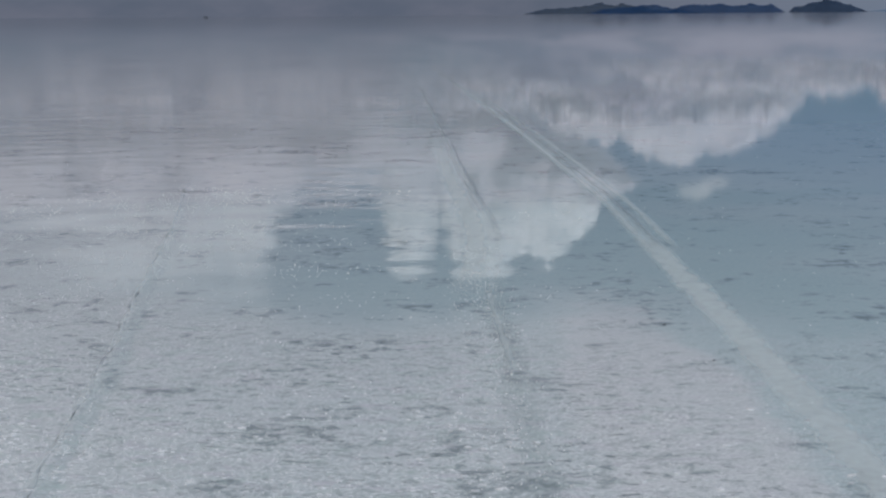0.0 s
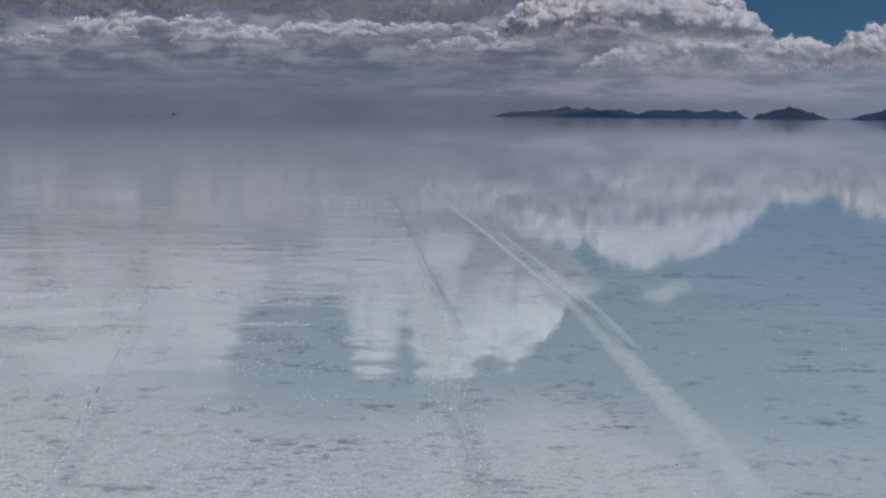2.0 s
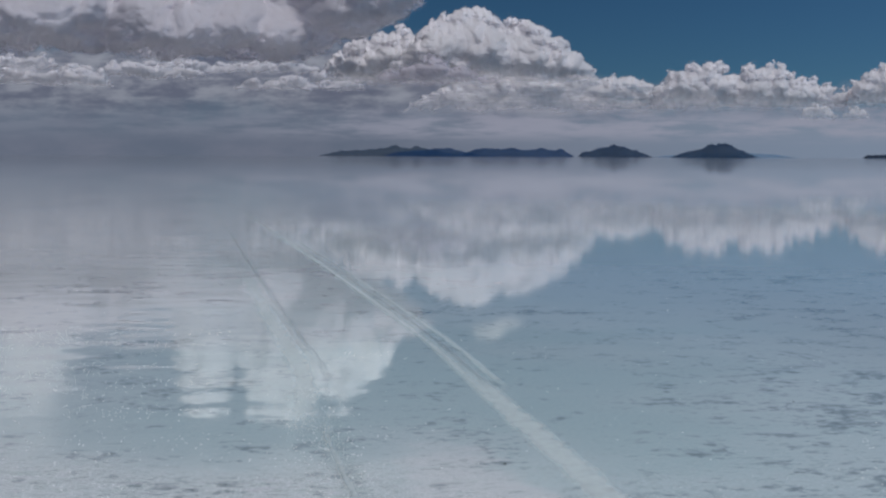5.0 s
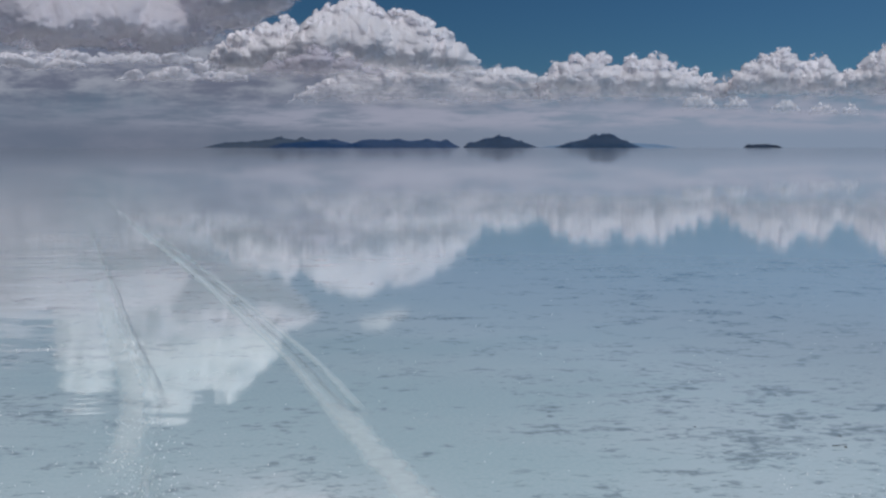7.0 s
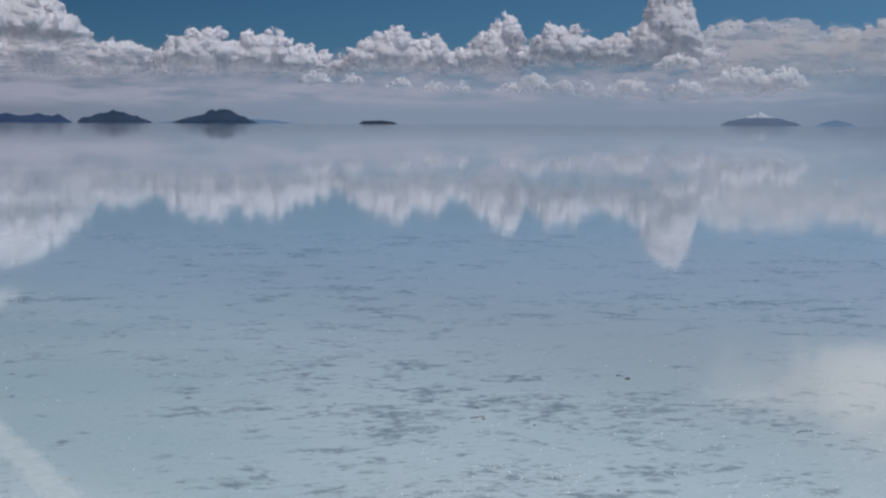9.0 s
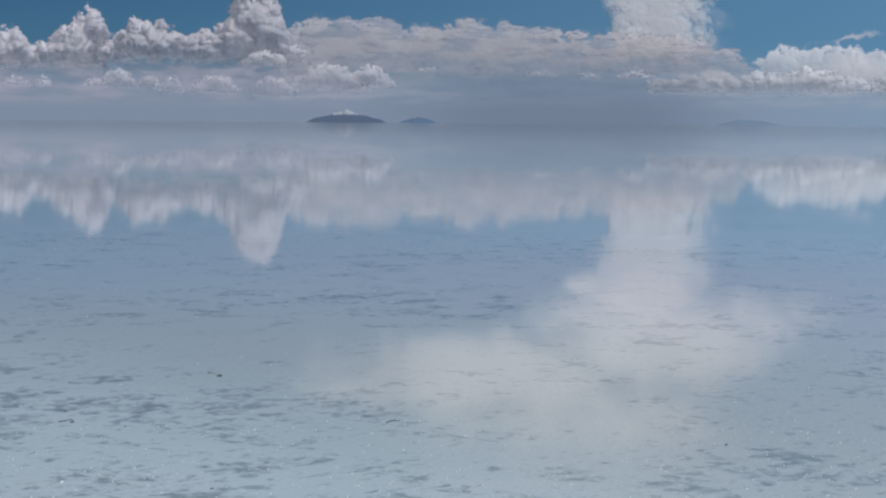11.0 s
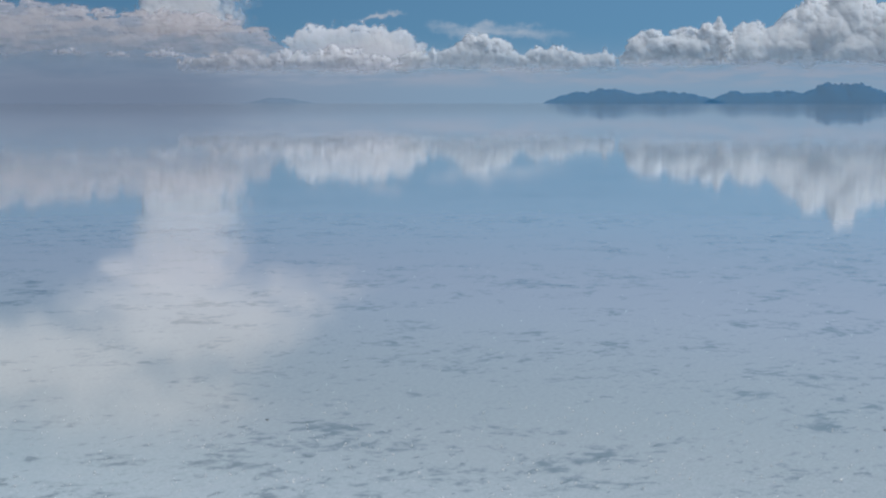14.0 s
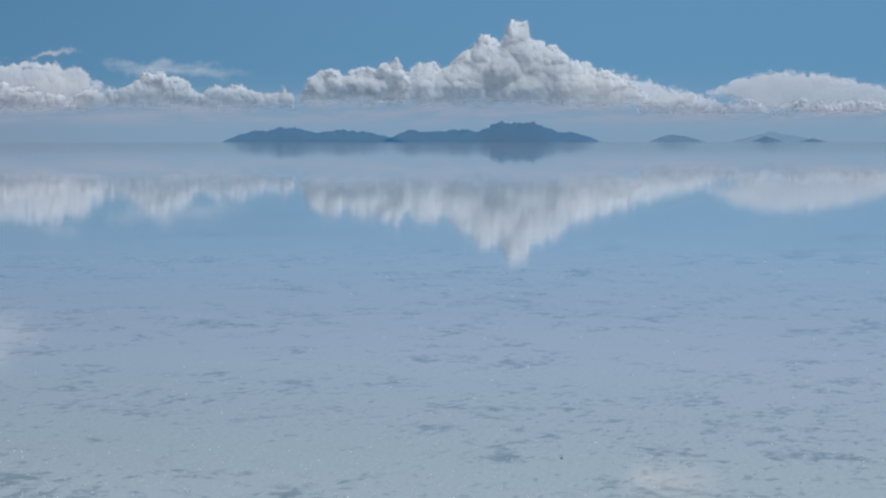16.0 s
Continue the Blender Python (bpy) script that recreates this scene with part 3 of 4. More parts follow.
# the row right of the pillar
cumulus([(46.6, 1.35), (47.8, 1.6), (48.8, 1.8), (49.6, 1.6), (50.3, 1.75), (51.2, 1.65), (51.9, 1.9), (52.8, 1.75), (53.6, 1.5), (54.6, 1.4)], 0.8, 3800, FAR_CLOUD, 41, "low row of pale cumulus heads", puff=0.36, jag=0.8, relief=0.35)
cumulus([(54.0, 1.3), (54.8, 1.8), (55.7, 1.7), (56.5, 2.2), (57.2, 2.3), (57.9, 2.1), (58.4, 1.6), (59.3, 1.85), (60.2, 1.75), (60.9, 1.6), (61.4, 1.9), (61.9, 1.2)], 0.85, 3600, WHITE_CLOUD, 42,
        "low row of white cumulus heads with blue-grey bases", puff=0.5, jag=0.6, relief=0.4, depth=0.5)
cumulus([(61.7, 1.5), (62.5, 2.3), (64.1, 2.4), (65.3, 2.75), (65.7, 2.1)], 1.0, 3400, WHITE_CLOUD, 43, "bright white cumulus with a flat blue-grey base", puff=0.6, relief=0.4, depth=0.5)
cumulus([(65.2, 1.9), (66.1, 2.65), (67.0, 2.55), (67.6, 3.0), (68.2, 3.6), (68.9, 3.4), (69.25, 4.2), (69.8, 4.0), (70.0, 3.4), (70.8, 3.2), (71.3, 2.8), (72.2, 2.45), (73.0, 2.1), (73.8, 1.6), (74.4, 1.3)], 1.0, 3450, WHITE_CLOUD, 44,
        "large peaked white cumulus with a flat blue-grey base", puff=0.6, relief=0.4, depth=0.45, lean=0.5)
cumulus([(73.6, 1.3), (74.8, 1.5), (75.2, 1.62), (75.8, 1.4), (76.6, 1.15), (77.4, 1.3), (78.2, 1.05), (79.2, 1.3), (80.3, 1.15), (81.2, 1.3), (82, 1.2)], 0.6, 3900, HAZY_CLOUD, 45, "low row of pale cumulus heads", puff=0.4, jag=0.6)


# ---- far hills ----
def hills(tops, dist, mat, seed, label, name="island", deep=0.5):
    """A ridge of hills on the flat under a skyline of (heading, elevation)."""
    rng = np.random.default_rng(seed)
    deg = dist * math.tan(radians(1.0))
    az = np.array([p[0] for p in tops])
    el = np.array([p[1] for p in tops])
    wide = az[-1] - az[0]
    cols, rows = max(40, int(wide * 45)), 29
    mid = aim(0.5 * (az[0] + az[-1]), 0, dist)
    verts = []
    for r in range(rows):
        v = r / (rows - 1) * 2 - 1
        for c in range(cols):
            a = az[0] + wide * c / (cols - 1)
            h = np.interp(a, az, el) * deg
            rough = noise.fractal(Vector((a * 3.0, v * 2.2, seed * 7.1)), 0.8, 2.1, 5)
            shape = max(0.0, 1 - abs(v) ** 1.5)
            crag = noise.fractal(Vector((a * 7.0, v * 5.0, seed * 3.3)), 0.7, 2.1, 4)
            z = h * shape * (1 + 0.35 * rough * (1 - shape) + 0.13 * crag) + 0.10 * h * rough * shape
            d = dist + v * deep * deg * (0.35 + 0.65 * min(1.0, h / (0.2 * deg)))
            p = aim(a, 0, d)
            verts.append((p.x - mid.x, p.y - mid.y, max(z, 0.0) - 0.3))
    ob = mesh_object(name, verts, grid_faces(rows, cols), mat)
    ob.location = (mid.x, mid.y, 0)
    return tagged(ob, label, "island", group="islands")


# the blue of these rocks is distance haze painted into the base colour
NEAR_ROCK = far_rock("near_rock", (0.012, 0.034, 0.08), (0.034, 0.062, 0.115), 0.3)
HAZE_BLUE_ROCK = far_rock("haze_blue_rock", (0.015, 0.17, 0.37), (0.04, 0.23, 0.45), 0.58)
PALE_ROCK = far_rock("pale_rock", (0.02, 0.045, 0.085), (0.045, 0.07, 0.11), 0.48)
HAZE_SLATE_ROCK = far_rock("haze_slate_rock", (0.012, 0.042, 0.115), (0.028, 0.066, 0.15), 0.34)
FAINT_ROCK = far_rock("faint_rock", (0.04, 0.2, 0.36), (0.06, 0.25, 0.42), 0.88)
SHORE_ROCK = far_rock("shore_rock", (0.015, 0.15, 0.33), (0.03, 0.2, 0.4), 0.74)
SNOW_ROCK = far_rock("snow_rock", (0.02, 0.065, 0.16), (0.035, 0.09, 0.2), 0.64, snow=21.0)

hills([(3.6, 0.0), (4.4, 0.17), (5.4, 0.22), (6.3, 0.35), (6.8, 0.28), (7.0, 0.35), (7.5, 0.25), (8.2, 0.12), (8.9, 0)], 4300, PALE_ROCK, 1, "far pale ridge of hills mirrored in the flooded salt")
hills([(5.8, 0.0), (6.4, 0.15), (7.5, 0.24), (7.9, 0.29), (8.3, 0.27), (8.7, 0.16), (9.4, 0.06), (9.8, 0)], 4000, HAZE_SLATE_ROCK, 2, "low dark blue hill island on the flooded salt")
hills([(8.5, 0.0), (8.8, 0.16), (9.3, 0.3), (10.0, 0.27), (10.4, 0.31), (10.8, 0.22), (11.4, 0.31), (11.85, 0.23), (12.1, 0.3), (12.4, 0.1), (12.6, 0)], 3700, HAZE_SLATE_ROCK, 3, "low slate-grey island with several humps")
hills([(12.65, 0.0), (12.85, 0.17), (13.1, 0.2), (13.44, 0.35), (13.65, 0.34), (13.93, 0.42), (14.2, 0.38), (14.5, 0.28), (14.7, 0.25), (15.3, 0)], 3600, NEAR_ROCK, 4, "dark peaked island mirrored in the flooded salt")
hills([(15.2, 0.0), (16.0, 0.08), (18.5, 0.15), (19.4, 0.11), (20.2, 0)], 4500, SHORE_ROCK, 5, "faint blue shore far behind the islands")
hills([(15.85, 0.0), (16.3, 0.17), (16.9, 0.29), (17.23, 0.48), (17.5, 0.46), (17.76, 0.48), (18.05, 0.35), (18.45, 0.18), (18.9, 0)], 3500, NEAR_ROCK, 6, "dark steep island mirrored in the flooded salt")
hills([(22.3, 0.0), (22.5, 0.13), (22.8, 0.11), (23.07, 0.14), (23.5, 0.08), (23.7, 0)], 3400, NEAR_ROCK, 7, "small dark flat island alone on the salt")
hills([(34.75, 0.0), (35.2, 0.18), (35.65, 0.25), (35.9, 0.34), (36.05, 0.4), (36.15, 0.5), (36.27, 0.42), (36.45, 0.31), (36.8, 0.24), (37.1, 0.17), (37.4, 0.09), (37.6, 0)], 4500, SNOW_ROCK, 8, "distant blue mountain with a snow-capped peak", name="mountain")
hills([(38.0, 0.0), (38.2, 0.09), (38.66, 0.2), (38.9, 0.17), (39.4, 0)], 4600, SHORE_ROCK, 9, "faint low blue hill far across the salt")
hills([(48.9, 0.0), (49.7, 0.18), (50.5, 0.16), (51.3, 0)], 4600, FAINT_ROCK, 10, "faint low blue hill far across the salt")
hills([(59.2, 0.0), (59.5, 0.14), (60.1, 0.33), (60.4, 0.41), (60.8, 0.37), (61.2, 0.51), (62.0, 0.43), (62.5, 0.32), (62.9, 0.34), (63.2, 0.42), (63.7, 0.38), (64.4, 0.32), (65.1, 0.14), (65.6, 0)], 4200, HAZE_BLUE_ROCK, 11, "long blue ridge of hills across the salt")
hills([(64.7, 0.0), (65.0, 0.14), (65.8, 0.46), (66.1, 0.34), (67.1, 0.38), (67.7, 0.42), (68.1, 0.36), (68.55, 0.58), (68.85, 0.72), (69.2, 0.64), (70.0, 0.68), (70.7, 0.42), (71.0, 0.33), (71.4, 0.33), (72.0, 0.17), (72.4, 0)], 4100, HAZE_BLUE_ROCK, 12, "long blue ridge with twin summits across the salt")
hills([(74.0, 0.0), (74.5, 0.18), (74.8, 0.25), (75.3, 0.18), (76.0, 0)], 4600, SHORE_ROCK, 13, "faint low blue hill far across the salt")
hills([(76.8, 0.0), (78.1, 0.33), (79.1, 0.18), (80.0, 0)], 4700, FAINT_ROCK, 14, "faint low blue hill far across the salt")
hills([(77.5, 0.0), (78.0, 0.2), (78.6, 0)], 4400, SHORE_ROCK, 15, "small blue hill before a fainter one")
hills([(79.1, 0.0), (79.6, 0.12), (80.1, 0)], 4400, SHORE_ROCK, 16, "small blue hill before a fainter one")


# ---- tyre tracks ----
def track_salt(name, tone, rough, cover):
    """Packed salt under or just out of the water, worn away in places and towards its edges."""
    m, n, out = material(name)
    coord = n.add("ShaderNodeTexCoord")
    where = coord.outputs["Object"]
    uv = n.add("ShaderNodeSeparateXYZ")
    n.join(coord.outputs["UV"], uv.inputs[0])
    v = n.noise(where, 14.0, 6.0, 0.65)
    c = n.mix(n.ramp(v, 0.3, 0.7), rgb(*[0.82 * q for q in tone]), rgb(*tone))
    bump = n.add("ShaderNodeBump")
    bump.inputs["Strength"].default_value, bump.inputs["Distance"].default_value = 0.5, 0.003
    n.join(n.noise(where, 60.0, 4.0, 0.7), bump.inputs["Height"])
    p = surface(n, out, c, rough, bump.outputs[0], 1.333)
    p.inputs["Specular IOR Level"].default_value = 0.5 if rough < 0.3 else 0.1
    edge = n.math("ABSOLUTE", n.math("SUBTRACT", uv.outputs[0], 0.5))
    worn = n.math("ADD", n.ramp(edge, 0.5, 0.05), n.math("MULTIPLY", n.math("SUBTRACT", n.noise(where, 4.5, 6.0, 0.7), 0.5), 1.3))
    t, b = n.add("ShaderNodeBsdfTransparent"), n.add("ShaderNodeMixShader")
    n.join(n.ramp(worn, 0.3, 1.0, 0.0, n.math("MULTIPLY", uv.outputs[1], cover)), b.inputs[0])
    n.join(t.outputs[0], b.inputs[1])
    n.join(p.outputs[0], b.inputs[2])
    n.join(b.outputs[0], out.inputs["Surface"])
    return m


RIDGE = track_salt("ridge_salt", (0.76, 0.83, 0.85), 0.55, 0.42)
PRINT = track_salt("pressed_salt", (0.82, 0.87, 0.88), 0.6, 0.45)
DARK_EDGE = track_salt("dark_edge_salt", (0.26, 0.32, 0.36), 0.03, 0.22)
POOL = track_salt("rut_water", (0.60, 0.76, 0.78), 0.05, 0.17)
SILT = track_salt("track_silt", (0.36, 0.47, 0.47), 0.03, 0.12)


def smooth_line(points, step=0.12):
    """Points on a smooth curve through the given ones, denser near the eye."""
    p = [Vector(q).to_3d() for q in points]
    out = []
    for i in range(len(p) - 1):
        a, b, c, d = p[max(i - 1, 0)], p[i], p[i + 1], p[min(i + 2, len(p) - 1)]
        n = max(3, int((c - b).length / (step * (1 + b.length * 0.05))))
        for k in range(n):
            u = k / n
            out.append(0.5 * ((2 * b) + (c - a) * u + (2 * a - 5 * b + 4 * c - d) * u * u + (3 * b - a - 3 * c + d) * u ** 3))
    return out + [p[-1]]


def strip(name, line, profile, mat, seed, parent, wobble=0.012, gaps=0.0, fade=lambda d: 1.0):
    """A ribbon of salt along a line with a cross-section of (side, height); heights waver, so that water breaks it."""
    verts, n = [], len(line)
    for i, p in enumerate(line):
        t = (line[min(i + 1, n - 1)] - line[max(i - 1, 0)]).normalized()
        side = Vector((t.y, -t.x, 0))
        far = p.length
        for j, (s, z) in enumerate(profile):
            w = noise.noise(Vector((p.x * 4 + j * 3.7, p.y * 2.2, seed))) * wobble
            lift = noise.noise(Vector((p.x * 0.9, p.y * 0.9, seed + 9.0)))
            q = p + side * (s + w)
            verts.append((q.x, q.y, max(-0.01, z * (1.0 + 0.5 * lift) - gaps * max(0.0, lift) - (0.004 if j in (0, len(profile) - 1) else 0))))
    ob = mesh_object(name, verts, grid_faces(n, len(profile)), mat, parent)
    ob.data.flip_normals()
    uv = ob.data.uv_layers.new(name="across")
    k = len(profile)
    lo, hi = profile[0][0], profile[-1][0]
    for loop in ob.data.loops:
        i, j = divmod(loop.vertex_index, k)
        uv.data[loop.index].uv = ((profile[j][0] - lo) / (hi - lo), fade(line[i].length))
    return ob


LEFT_LINE = [(0.46, 2.0), (0.42, 5.0), (0.43, 7.9), (0.41, 8.8), (0.43, 9.8), (0.52, 11.0), (0.6, 12.4), (0.61, 13.8), (0.54, 16.0), (0.46, 19.0), (0.38, 23.0), (0.27, 28.0), (0.0, 41.0), (-0.5, 60.0), (-1.5, 90.0)]
RIGHT_LINE = [(1.86, 2.0), (1.87, 5.0), (1.9, 8.0), (1.9, 9.8), (1.91, 11.2), (1.92, 13.1), (1.93, 15.2), (1.87, 18.2), (1.75, 23.0), (1.6, 28.0), (1.28, 37.5), (0.72, 55.0), (-0.4, 88.0)]
SIDE_LINE = [(-1.7, 4.5), (-1.82, 6.46), (-1.92, 7.9), (-2.02, 9.0), (-2.23, 11.5), (-2.44, 14.0), (-2.75, 17.0), (-3.1, 21.0)]
LIP = [(-0.035, 0.0), (-0.015, 0.006), (0.0, 0.009), (0.015, 0.006), (0.04, 0.0)]
FLOOR = [(-0.18, 0.0), (-0.1, 0.004), (0.0, 0.004), (0.1, 0.004), (0.18, 0.0)]


def window(*knots):
    """A fade over the distance, through (distance, cover) knots."""
    far, much = [k[0] for k in knots], [k[1] for k in knots]
    return lambda d: float(np.interp(d, far, much))


tracks = new("tyre_track")
left_curve, right_curve = smooth_line(LEFT_LINE), smooth_line(RIGHT_LINE)
strip("rut_floor", right_curve, [(s * 1.25, z) for s, z in FLOOR], PRINT, 2.0, tracks, 0.03, 0.004, window((11.5, 1), (13, 0.5), (15, 0.3), (30, 0.3), (50, 0.0)))
strip("rut_lip", right_curve, [(s * 2.4 - 0.06, z * 1.3) for s, z in LIP], RIDGE, 5.0, tracks, 0.02, 0.003, window((11.0, 0), (13.0, 0.8), (24, 0.9), (40, 0.4), (65, 0)))
strip("rut_lip", right_curve, [(s * 2.2 + 0.18, z * 1.3) for s, z in LIP], RIDGE, 7.0, tracks, 0.02, 0.003, window((11.8, 0.0), (12.6, 0.9), (24, 0.8), (45, 0)))
strip("rut_edge", right_curve, [(s * 1.1 + 0.06, z * 1.5) for s, z in LIP], DARK_EDGE, 8.0, tracks, 0.015, 0.003, window((12, 0), (13, 1.0), (30, 1.0), (50, 0)))
strip("rut_floor", left_curve, FLOOR, SILT, 1.0, tracks, 0.03, 0.004, window((9, 1), (11, 0.0), (40, 0)))
# pale band beside the rut paints in a reflection of white cloud
strip("rut_floor", left_curve, [(s * 1.2 - 0.2, z) for s, z in FLOOR], PRINT, 3.0, tracks, 0.05, 0.004, window((9.5, 0), (11, 0.9), (20, 0.7), (27, 0)))
strip("rut_lip", left_curve, [(s * 1.3 - 0.02, z * 1.2) for s, z in LIP], RIDGE, 4.0, tracks, 0.03, 0.004, window((6.5, 0), (7.5, 0.9), (9.6, 0.8), (10.6, 0), (14, 0.3), (18, 0.8), (26, 0.6), (40, 0.2), (60, 0)))
strip("rut_edge", left_curve, [(s * 1.0 + 0.02, z * 1.5) for s, z in LIP], DARK_EDGE, 6.0, tracks, 0.02, 0.003, window((12.8, 0), (13.6, 1.0), (30, 1.0), (45, 0)))
tagged(tracks, "pair of old tyre ruts pressed into flooded white salt", "tyre track")
old = new("tyre_track")
side_curve = smooth_line(SIDE_LINE)
strip("rut_floor", side_curve, [(s * 0.6, z * 0.6) for s, z in FLOOR], POOL, 11.0, old, 0.05, 0.004, window((5, 1), (9, 0.9), (13, 0.4), (18, 0)))
strip("rut_lip", side_curve, [(s * 1.2 - 0.08, z * 0.5) for s, z in LIP], PRINT, 12.0, old, 0.05, 0.006, window((5, 0.7), (14, 0.6), (19, 0)))
tagged(old, "single tyre rut with pale turquoise water in wet salt", "tyre track")


# ---- loose salt crystals that glint ----
def crystals(count, seed):
    rng = np.random.default_rng(seed)
    unit = np.array([(1, 0, 0), (-1, 0, 0), (0, 1, 0), (0, -1, 0), (0, 0, 1), (0, 0, -1)], float)
    tri = np.array([(0, 2, 4), (2, 1, 4), (1, 3, 4), (3, 0, 4), (2, 0, 5), (1, 2, 5), (3, 1, 5), (0, 3, 5)])
    verts, faces, heap_at = [], [], (-2.0, 7.0)
    for k in range(count):
        if k % 5 < 1:
            a, d = rng.uniform(-20, 90), 4.5 * math.exp(rng.uniform(0, 2.0))
            p = (math.sin(radians(a)) * d, math.cos(radians(a)) * d)
        elif k % 5 in (2, 3):
            if k % 40 == 3:
                heap_at = (rng.normal(-2.6, 1.2), rng.uniform(5, 17))
            p = (heap_at[0] + rng.normal(0, 0.22), heap_at[1] + rng.normal(0, 0.16))
        elif k % 10 == 4:
            p = (rng.normal(0.35, 0.14), rng.uniform(4, 12))
        else:
            a, d = radians(rng.uniform(25, 85)), rng.uniform(5, 11)
            p = (math.sin(a) * d, math.cos(a) * d)
        m = Euler(rng.uniform(0, 6.28, 3)).to_matrix()
        size = rng.uniform(0.002, 0.005) * (1.0 if k % 5 < 1 else 1.3)
        verts.append(unit @ np.array(m).T * size + np.array((p[0], p[1], 0.003)))
        faces.append(tri + 6 * k)
    m, n, out = material("salt_crystal")
    surface(n, out, rgb(0.96, 0.96, 0.96), 0.3, None, 1.55)
    ob = mesh_object("salt_crystals", np.concatenate(verts), np.concatenate(faces).tolist(), m, smooth=False)
    return tagged(ob, "tiny glinting salt crystals strewn over wet salt", "salt crystals", kind="stuff")


crystals(6000, 4)


# ---- crumbs of broken crust ----
def crumbs(count, seed):
    """Low uneven lumps of salt, half sunk in the film of water, thickest on the broken crust."""
    rng = np.random.default_rng(seed)
    x, y = rng.uniform(-5.0, 2.4, 6 * count), 2.2 + 9.0 * rng.uniform(0, 1, 6 * count) ** 1.3
    much = 0.55 + 1.1 * drift(x * 1.6, y * 1.6, 40, 3) + 0.5 * drift(x * 6.0, y * 6.0, 41, 2)
    much = much * np.clip((1.9 - x) / 1.6, 0.12, 1.0) * np.clip((6.3 + 1.8 * np.clip(-1.6 - x, 0.0, 2.5) - y) / 1.5, 0.0, 1.0) * np.where((x > 0.25) & (x < 0.6), 0.5, 1.0)
    keep = np.nonzero(rng.uniform(0, 1.1, len(x)) < much)[0][:count]
    verts, faces = [], []
    round_about = np.arange(6) * math.pi / 3
    for k, i in enumerate(keep):
        r = 0.005 + 0.013 * rng.uniform(0, 1) ** 2.5
        a = round_about + rng.uniform(0, 6.28)
        low = r * rng.uniform(0.75, 1.3, 6)
        rim = np.stack([x[i] + 1.4 * low * np.cos(a), y[i] + low * np.sin(a), np.full(6, -0.002)], 1)
        mid = np.stack([x[i] + 0.95 * low * np.cos(a), y[i] + 0.7 * low * np.sin(a), r * rng.uniform(0.2, 0.4, 6)], 1)
        verts.append(np.concatenate([rim, mid, [[x[i] + 0.1 * r, y[i], 0.45 * r]]]))
        b = 13 * k
        faces += [(b + j, b + (j + 1) % 6, b + 6 + (j + 1) % 6, b + 6 + j) for j in range(6)]
        faces += [(b + 6 + j, b + 6 + (j + 1) % 6, b + 12) for j in range(6)]
    m, n, out = material("crumb_salt")
    shade = n.add("ShaderNodeNewGeometry").outputs["Random Per Island"]
    surface(n, out, n.mix(shade, rgb(0.38, 0.41, 0.43), rgb(0.80, 0.81, 0.83)), 0.45, None, 1.4)
    ob = mesh_object("salt_crumbs", np.concatenate(verts), faces, m, smooth=False)
    return tagged(ob, "low crumbs of broken white salt crust in shallow water", "salt crust", kind="stuff")


crumbs(12000, 9)


# ---- bits lying on the crust ----
def twig(points, thick, label):
    """A thin dead twig through the given points."""
    curve = smooth_line(points, 0.01)
    verts, faces = [], []
    for i, p in enumerate(curve):
        r = thick * (1.0 - 0.5 * i / len(curve)) * (1 + 0.25 * noise.noise(p * 60))
        for j in range(6):
            w = j * math.pi / 3
            verts.append((p.x + 0.3 * r * math.cos(w), p.y + r * math.cos(w), p.z + r * math.sin(w) + thick * 0.4))
    for i in range(len(curve) - 1):
        faces += [(i * 6 + j, i * 6 + (j + 1) % 6, i * 6 + 6 + (j + 1) % 6, i * 6 + 6 + j) for j in range(6)]
    faces += [tuple(range(6))[::-1], tuple(range(len(verts) - 6, len(verts)))]
    ob = mesh_object("twig", verts, faces, BARK)
    return tagged(ob, label, "twig", group="twigs on the salt")


def pebble(x, y, size, seed):
    """A small dark stone, worn and uneven."""
    bm = bmesh.new()
    bmesh.ops.create_icosphere(bm, subdivisions=2, radius=1.0)
    for v in bm.verts:
        v.co *= 1 + 0.35 * noise.noise(v.co * 1.3 + Vector((seed, 0, 0)))
        v.co = Vector((v.co.x * size * 1.3, v.co.y * size, v.co.z * size * 0.55))
    me = bpy.data.meshes.new("pebble")
    bm.to_mesh(me)
    bm.free()
    me.materials.append(STONE)
    ob = new("pebble", me)
    ob.location = (x, y, size * 0.25)
    return tagged(ob, "small dark worn stone lying on wet salt", "stone", group="stones on the salt")


BARK = plain("dead_bark", (0.03, 0.028, 0.026), 0.8, 60.0, 0.4)
STONE = plain("dark_stone", (0.05, 0.052, 0.055), 0.7, 80.0, 0.4)
twig([(6.64, 8.55, 0.002), (6.70, 8.575, 0.004), (6.75, 8.57, 0.003), (6.79, 8.58, 0.002)], 0.0025, "thin straight dead twig lying on wet salt")
twig([(6.78, 11.04, 0.003), (6.81, 11.06, 0.012), (6.85, 11.05, 0.004)], 0.0035, "short bent dead twig beside a dark stone")
# stands in for a dark crack in the crust, built like a twig
twig([(4.93, 9.89, 0.002), (4.97, 9.87, 0.008), (5.02, 9.89, 0.006), (5.04, 9.88, 0.002)], 0.003, "dark crooked sliver standing in for a crack in stained salt")
pebble(6.82, 10.93, 0.017, 1.0)
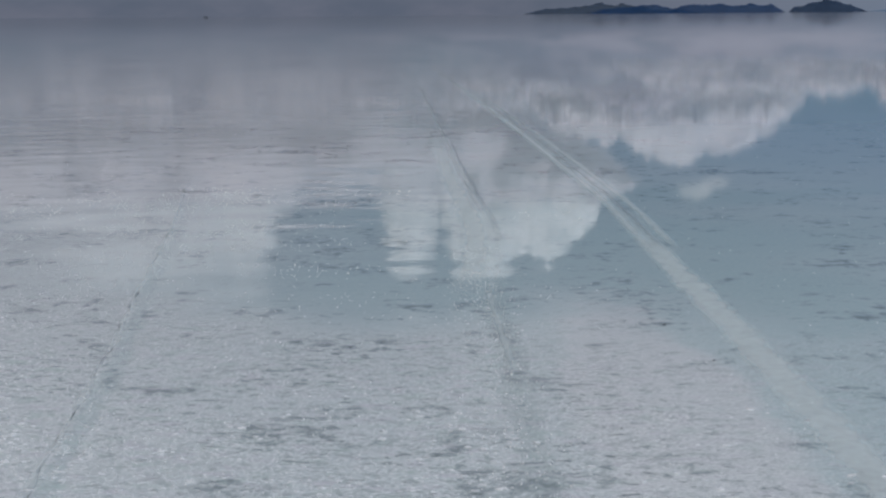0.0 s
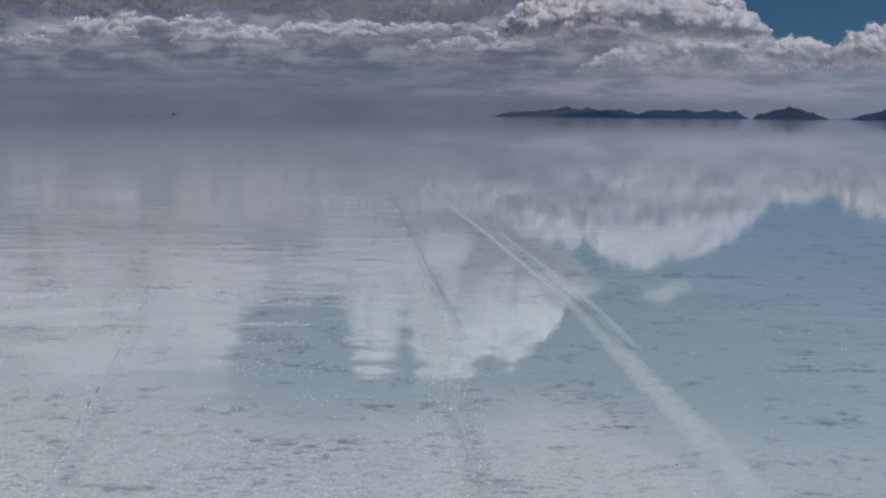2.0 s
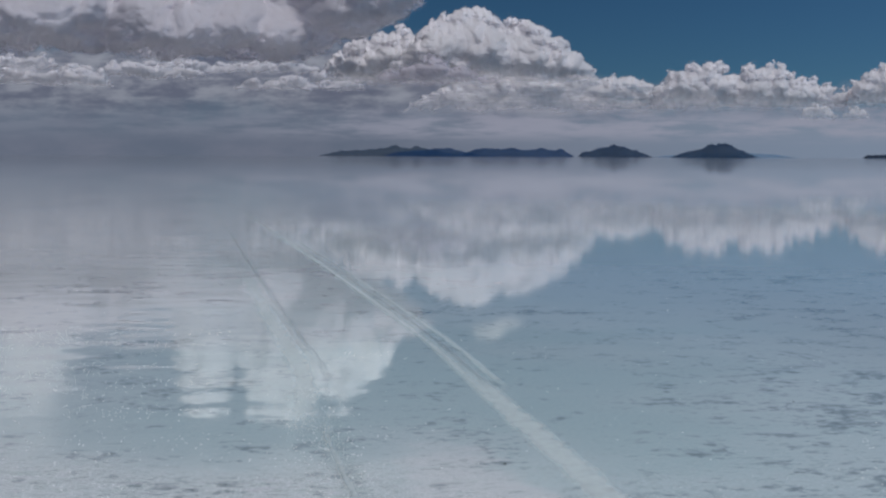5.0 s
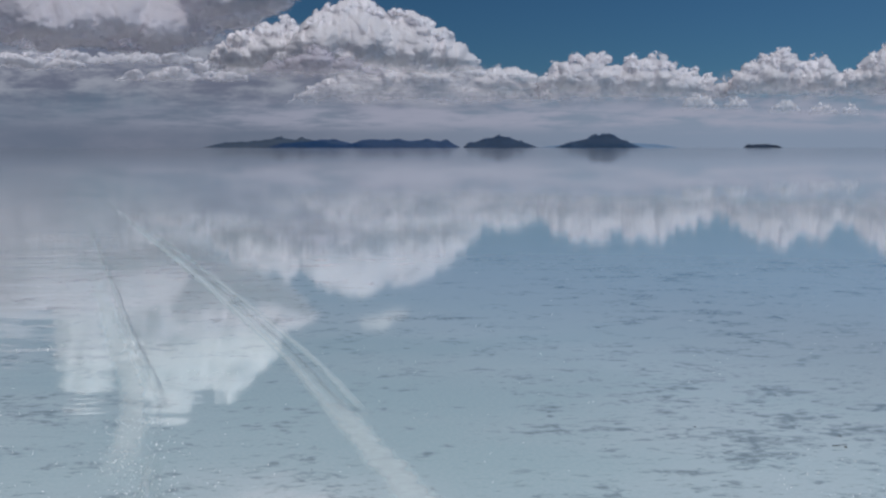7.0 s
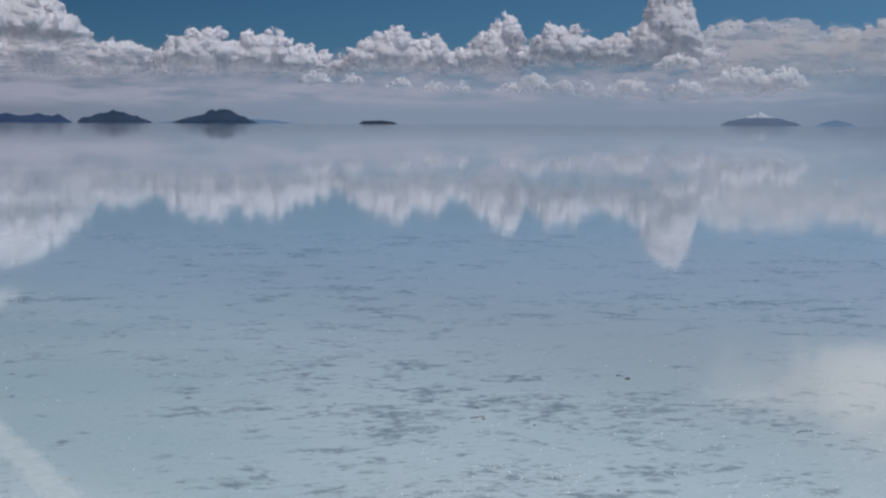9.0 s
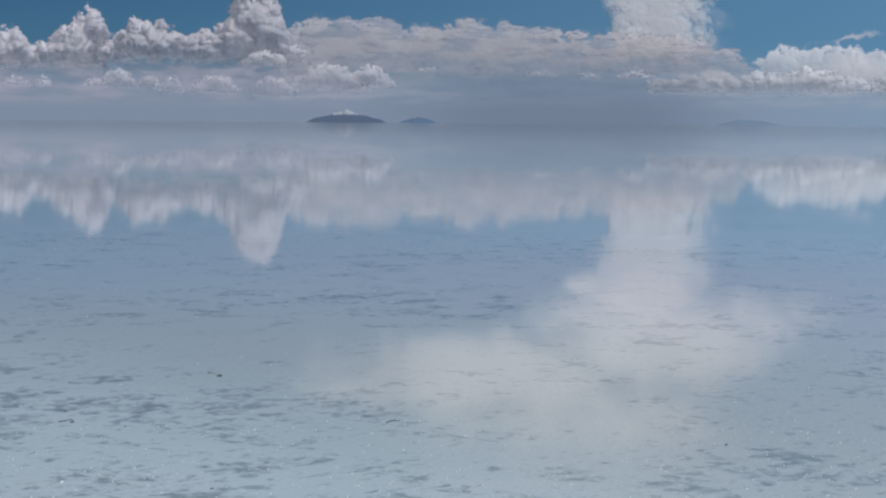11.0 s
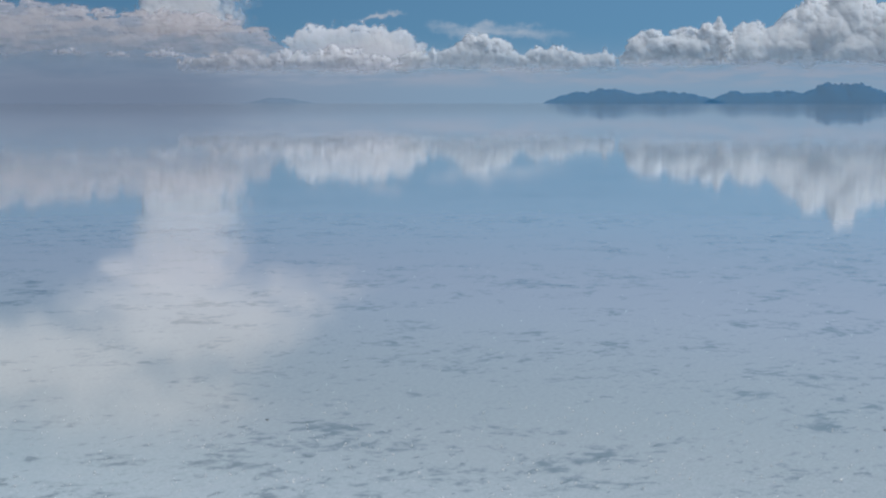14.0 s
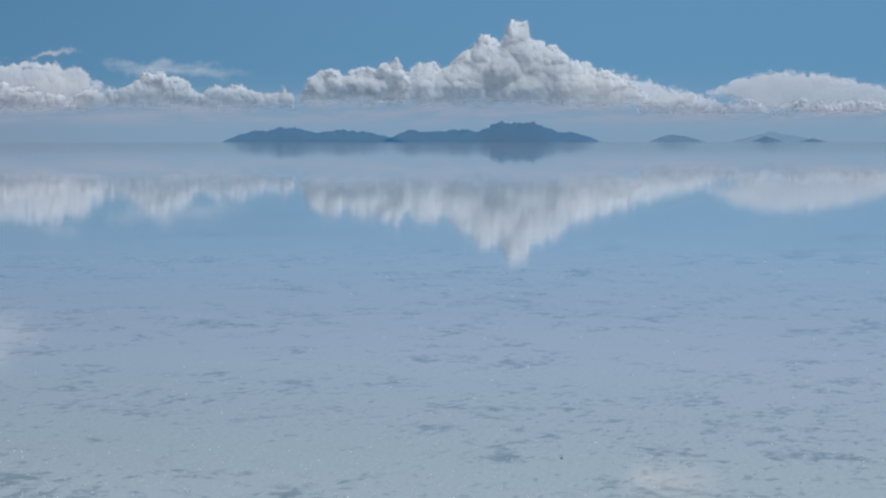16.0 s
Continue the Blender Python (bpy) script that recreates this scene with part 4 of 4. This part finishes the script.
# added beside the crack's stand-in, to fill out the dark mark
pebble(5.0, 9.83, 0.01, 2.0)
specks = random.Random(5)
for k in range(26):
    a, d = radians(specks.uniform(8, 75)), specks.uniform(5.5, 12)
    pebble(math.sin(a) * d, math.cos(a) * d, specks.uniform(0.003, 0.009), 3.0 + k)


# ---- a car far out on the flat ----
def box(bm, x, y, z, sx, sy, sz, bevel=0.0):
    made = bmesh.ops.create_cube(bm, size=1.0, matrix=Matrix.Translation((x, y, z)) @ Matrix.Diagonal((sx, sy, sz, 1)))
    if bevel:
        bmesh.ops.bevel(bm, geom=list({e for v in made["verts"] for e in v.link_edges}), offset=bevel, segments=2, affect="EDGES")


def part(name, bm, mat, parent, label=""):
    me = bpy.data.meshes.new(name)
    bm.to_mesh(me)
    bm.free()
    me.materials.append(mat)
    ob = new(name, me)
    ob.parent = parent
    return tagged(ob, label) if label else ob


def far_car():
    car = new("car")
    paint, rubber, pane = plain("car_paint", (0.16, 0.17, 0.19), 0.4, 3.0), plain("tyre_rubber", (0.02, 0.02, 0.02), 0.8, 8.0), plain("car_glass", (0.03, 0.035, 0.04), 0.08, 2.0)
    bm = bmesh.new()
    box(bm, 0, 0, 0.75, 4.4, 1.75, 0.6, 0.12)
    part("body", bm, paint, car)
    bm = bmesh.new()
    box(bm, -0.35, 0, 1.36, 2.9, 1.6, 0.7, 0.2)
    part("cabin", bm, paint, car)
    for y in (-0.81, 0.81):
        bm = bmesh.new()
        box(bm, -0.35, y, 1.4, 2.4, 0.02, 0.4, 0.005)
        part("window", bm, pane, car)
    for x in (-1.4, 1.4):
        for y in (-0.8, 0.8):
            bm = bmesh.new()
            bmesh.ops.create_cone(bm, cap_ends=True, segments=20, radius1=0.38, radius2=0.38, depth=0.24,
                                  matrix=Matrix.Translation((x, y, 0.38)) @ Matrix.Rotation(radians(90), 4, "X"))
            part("wheel", bm, rubber, car)
    p = aim(-7.3, 0, 1700)
    car.matrix_world = pose(p.x, p.y, 0, 0, 0, 20)
    return tagged(car, "grey off-road car far out on the flooded salt", "car")


far_car()
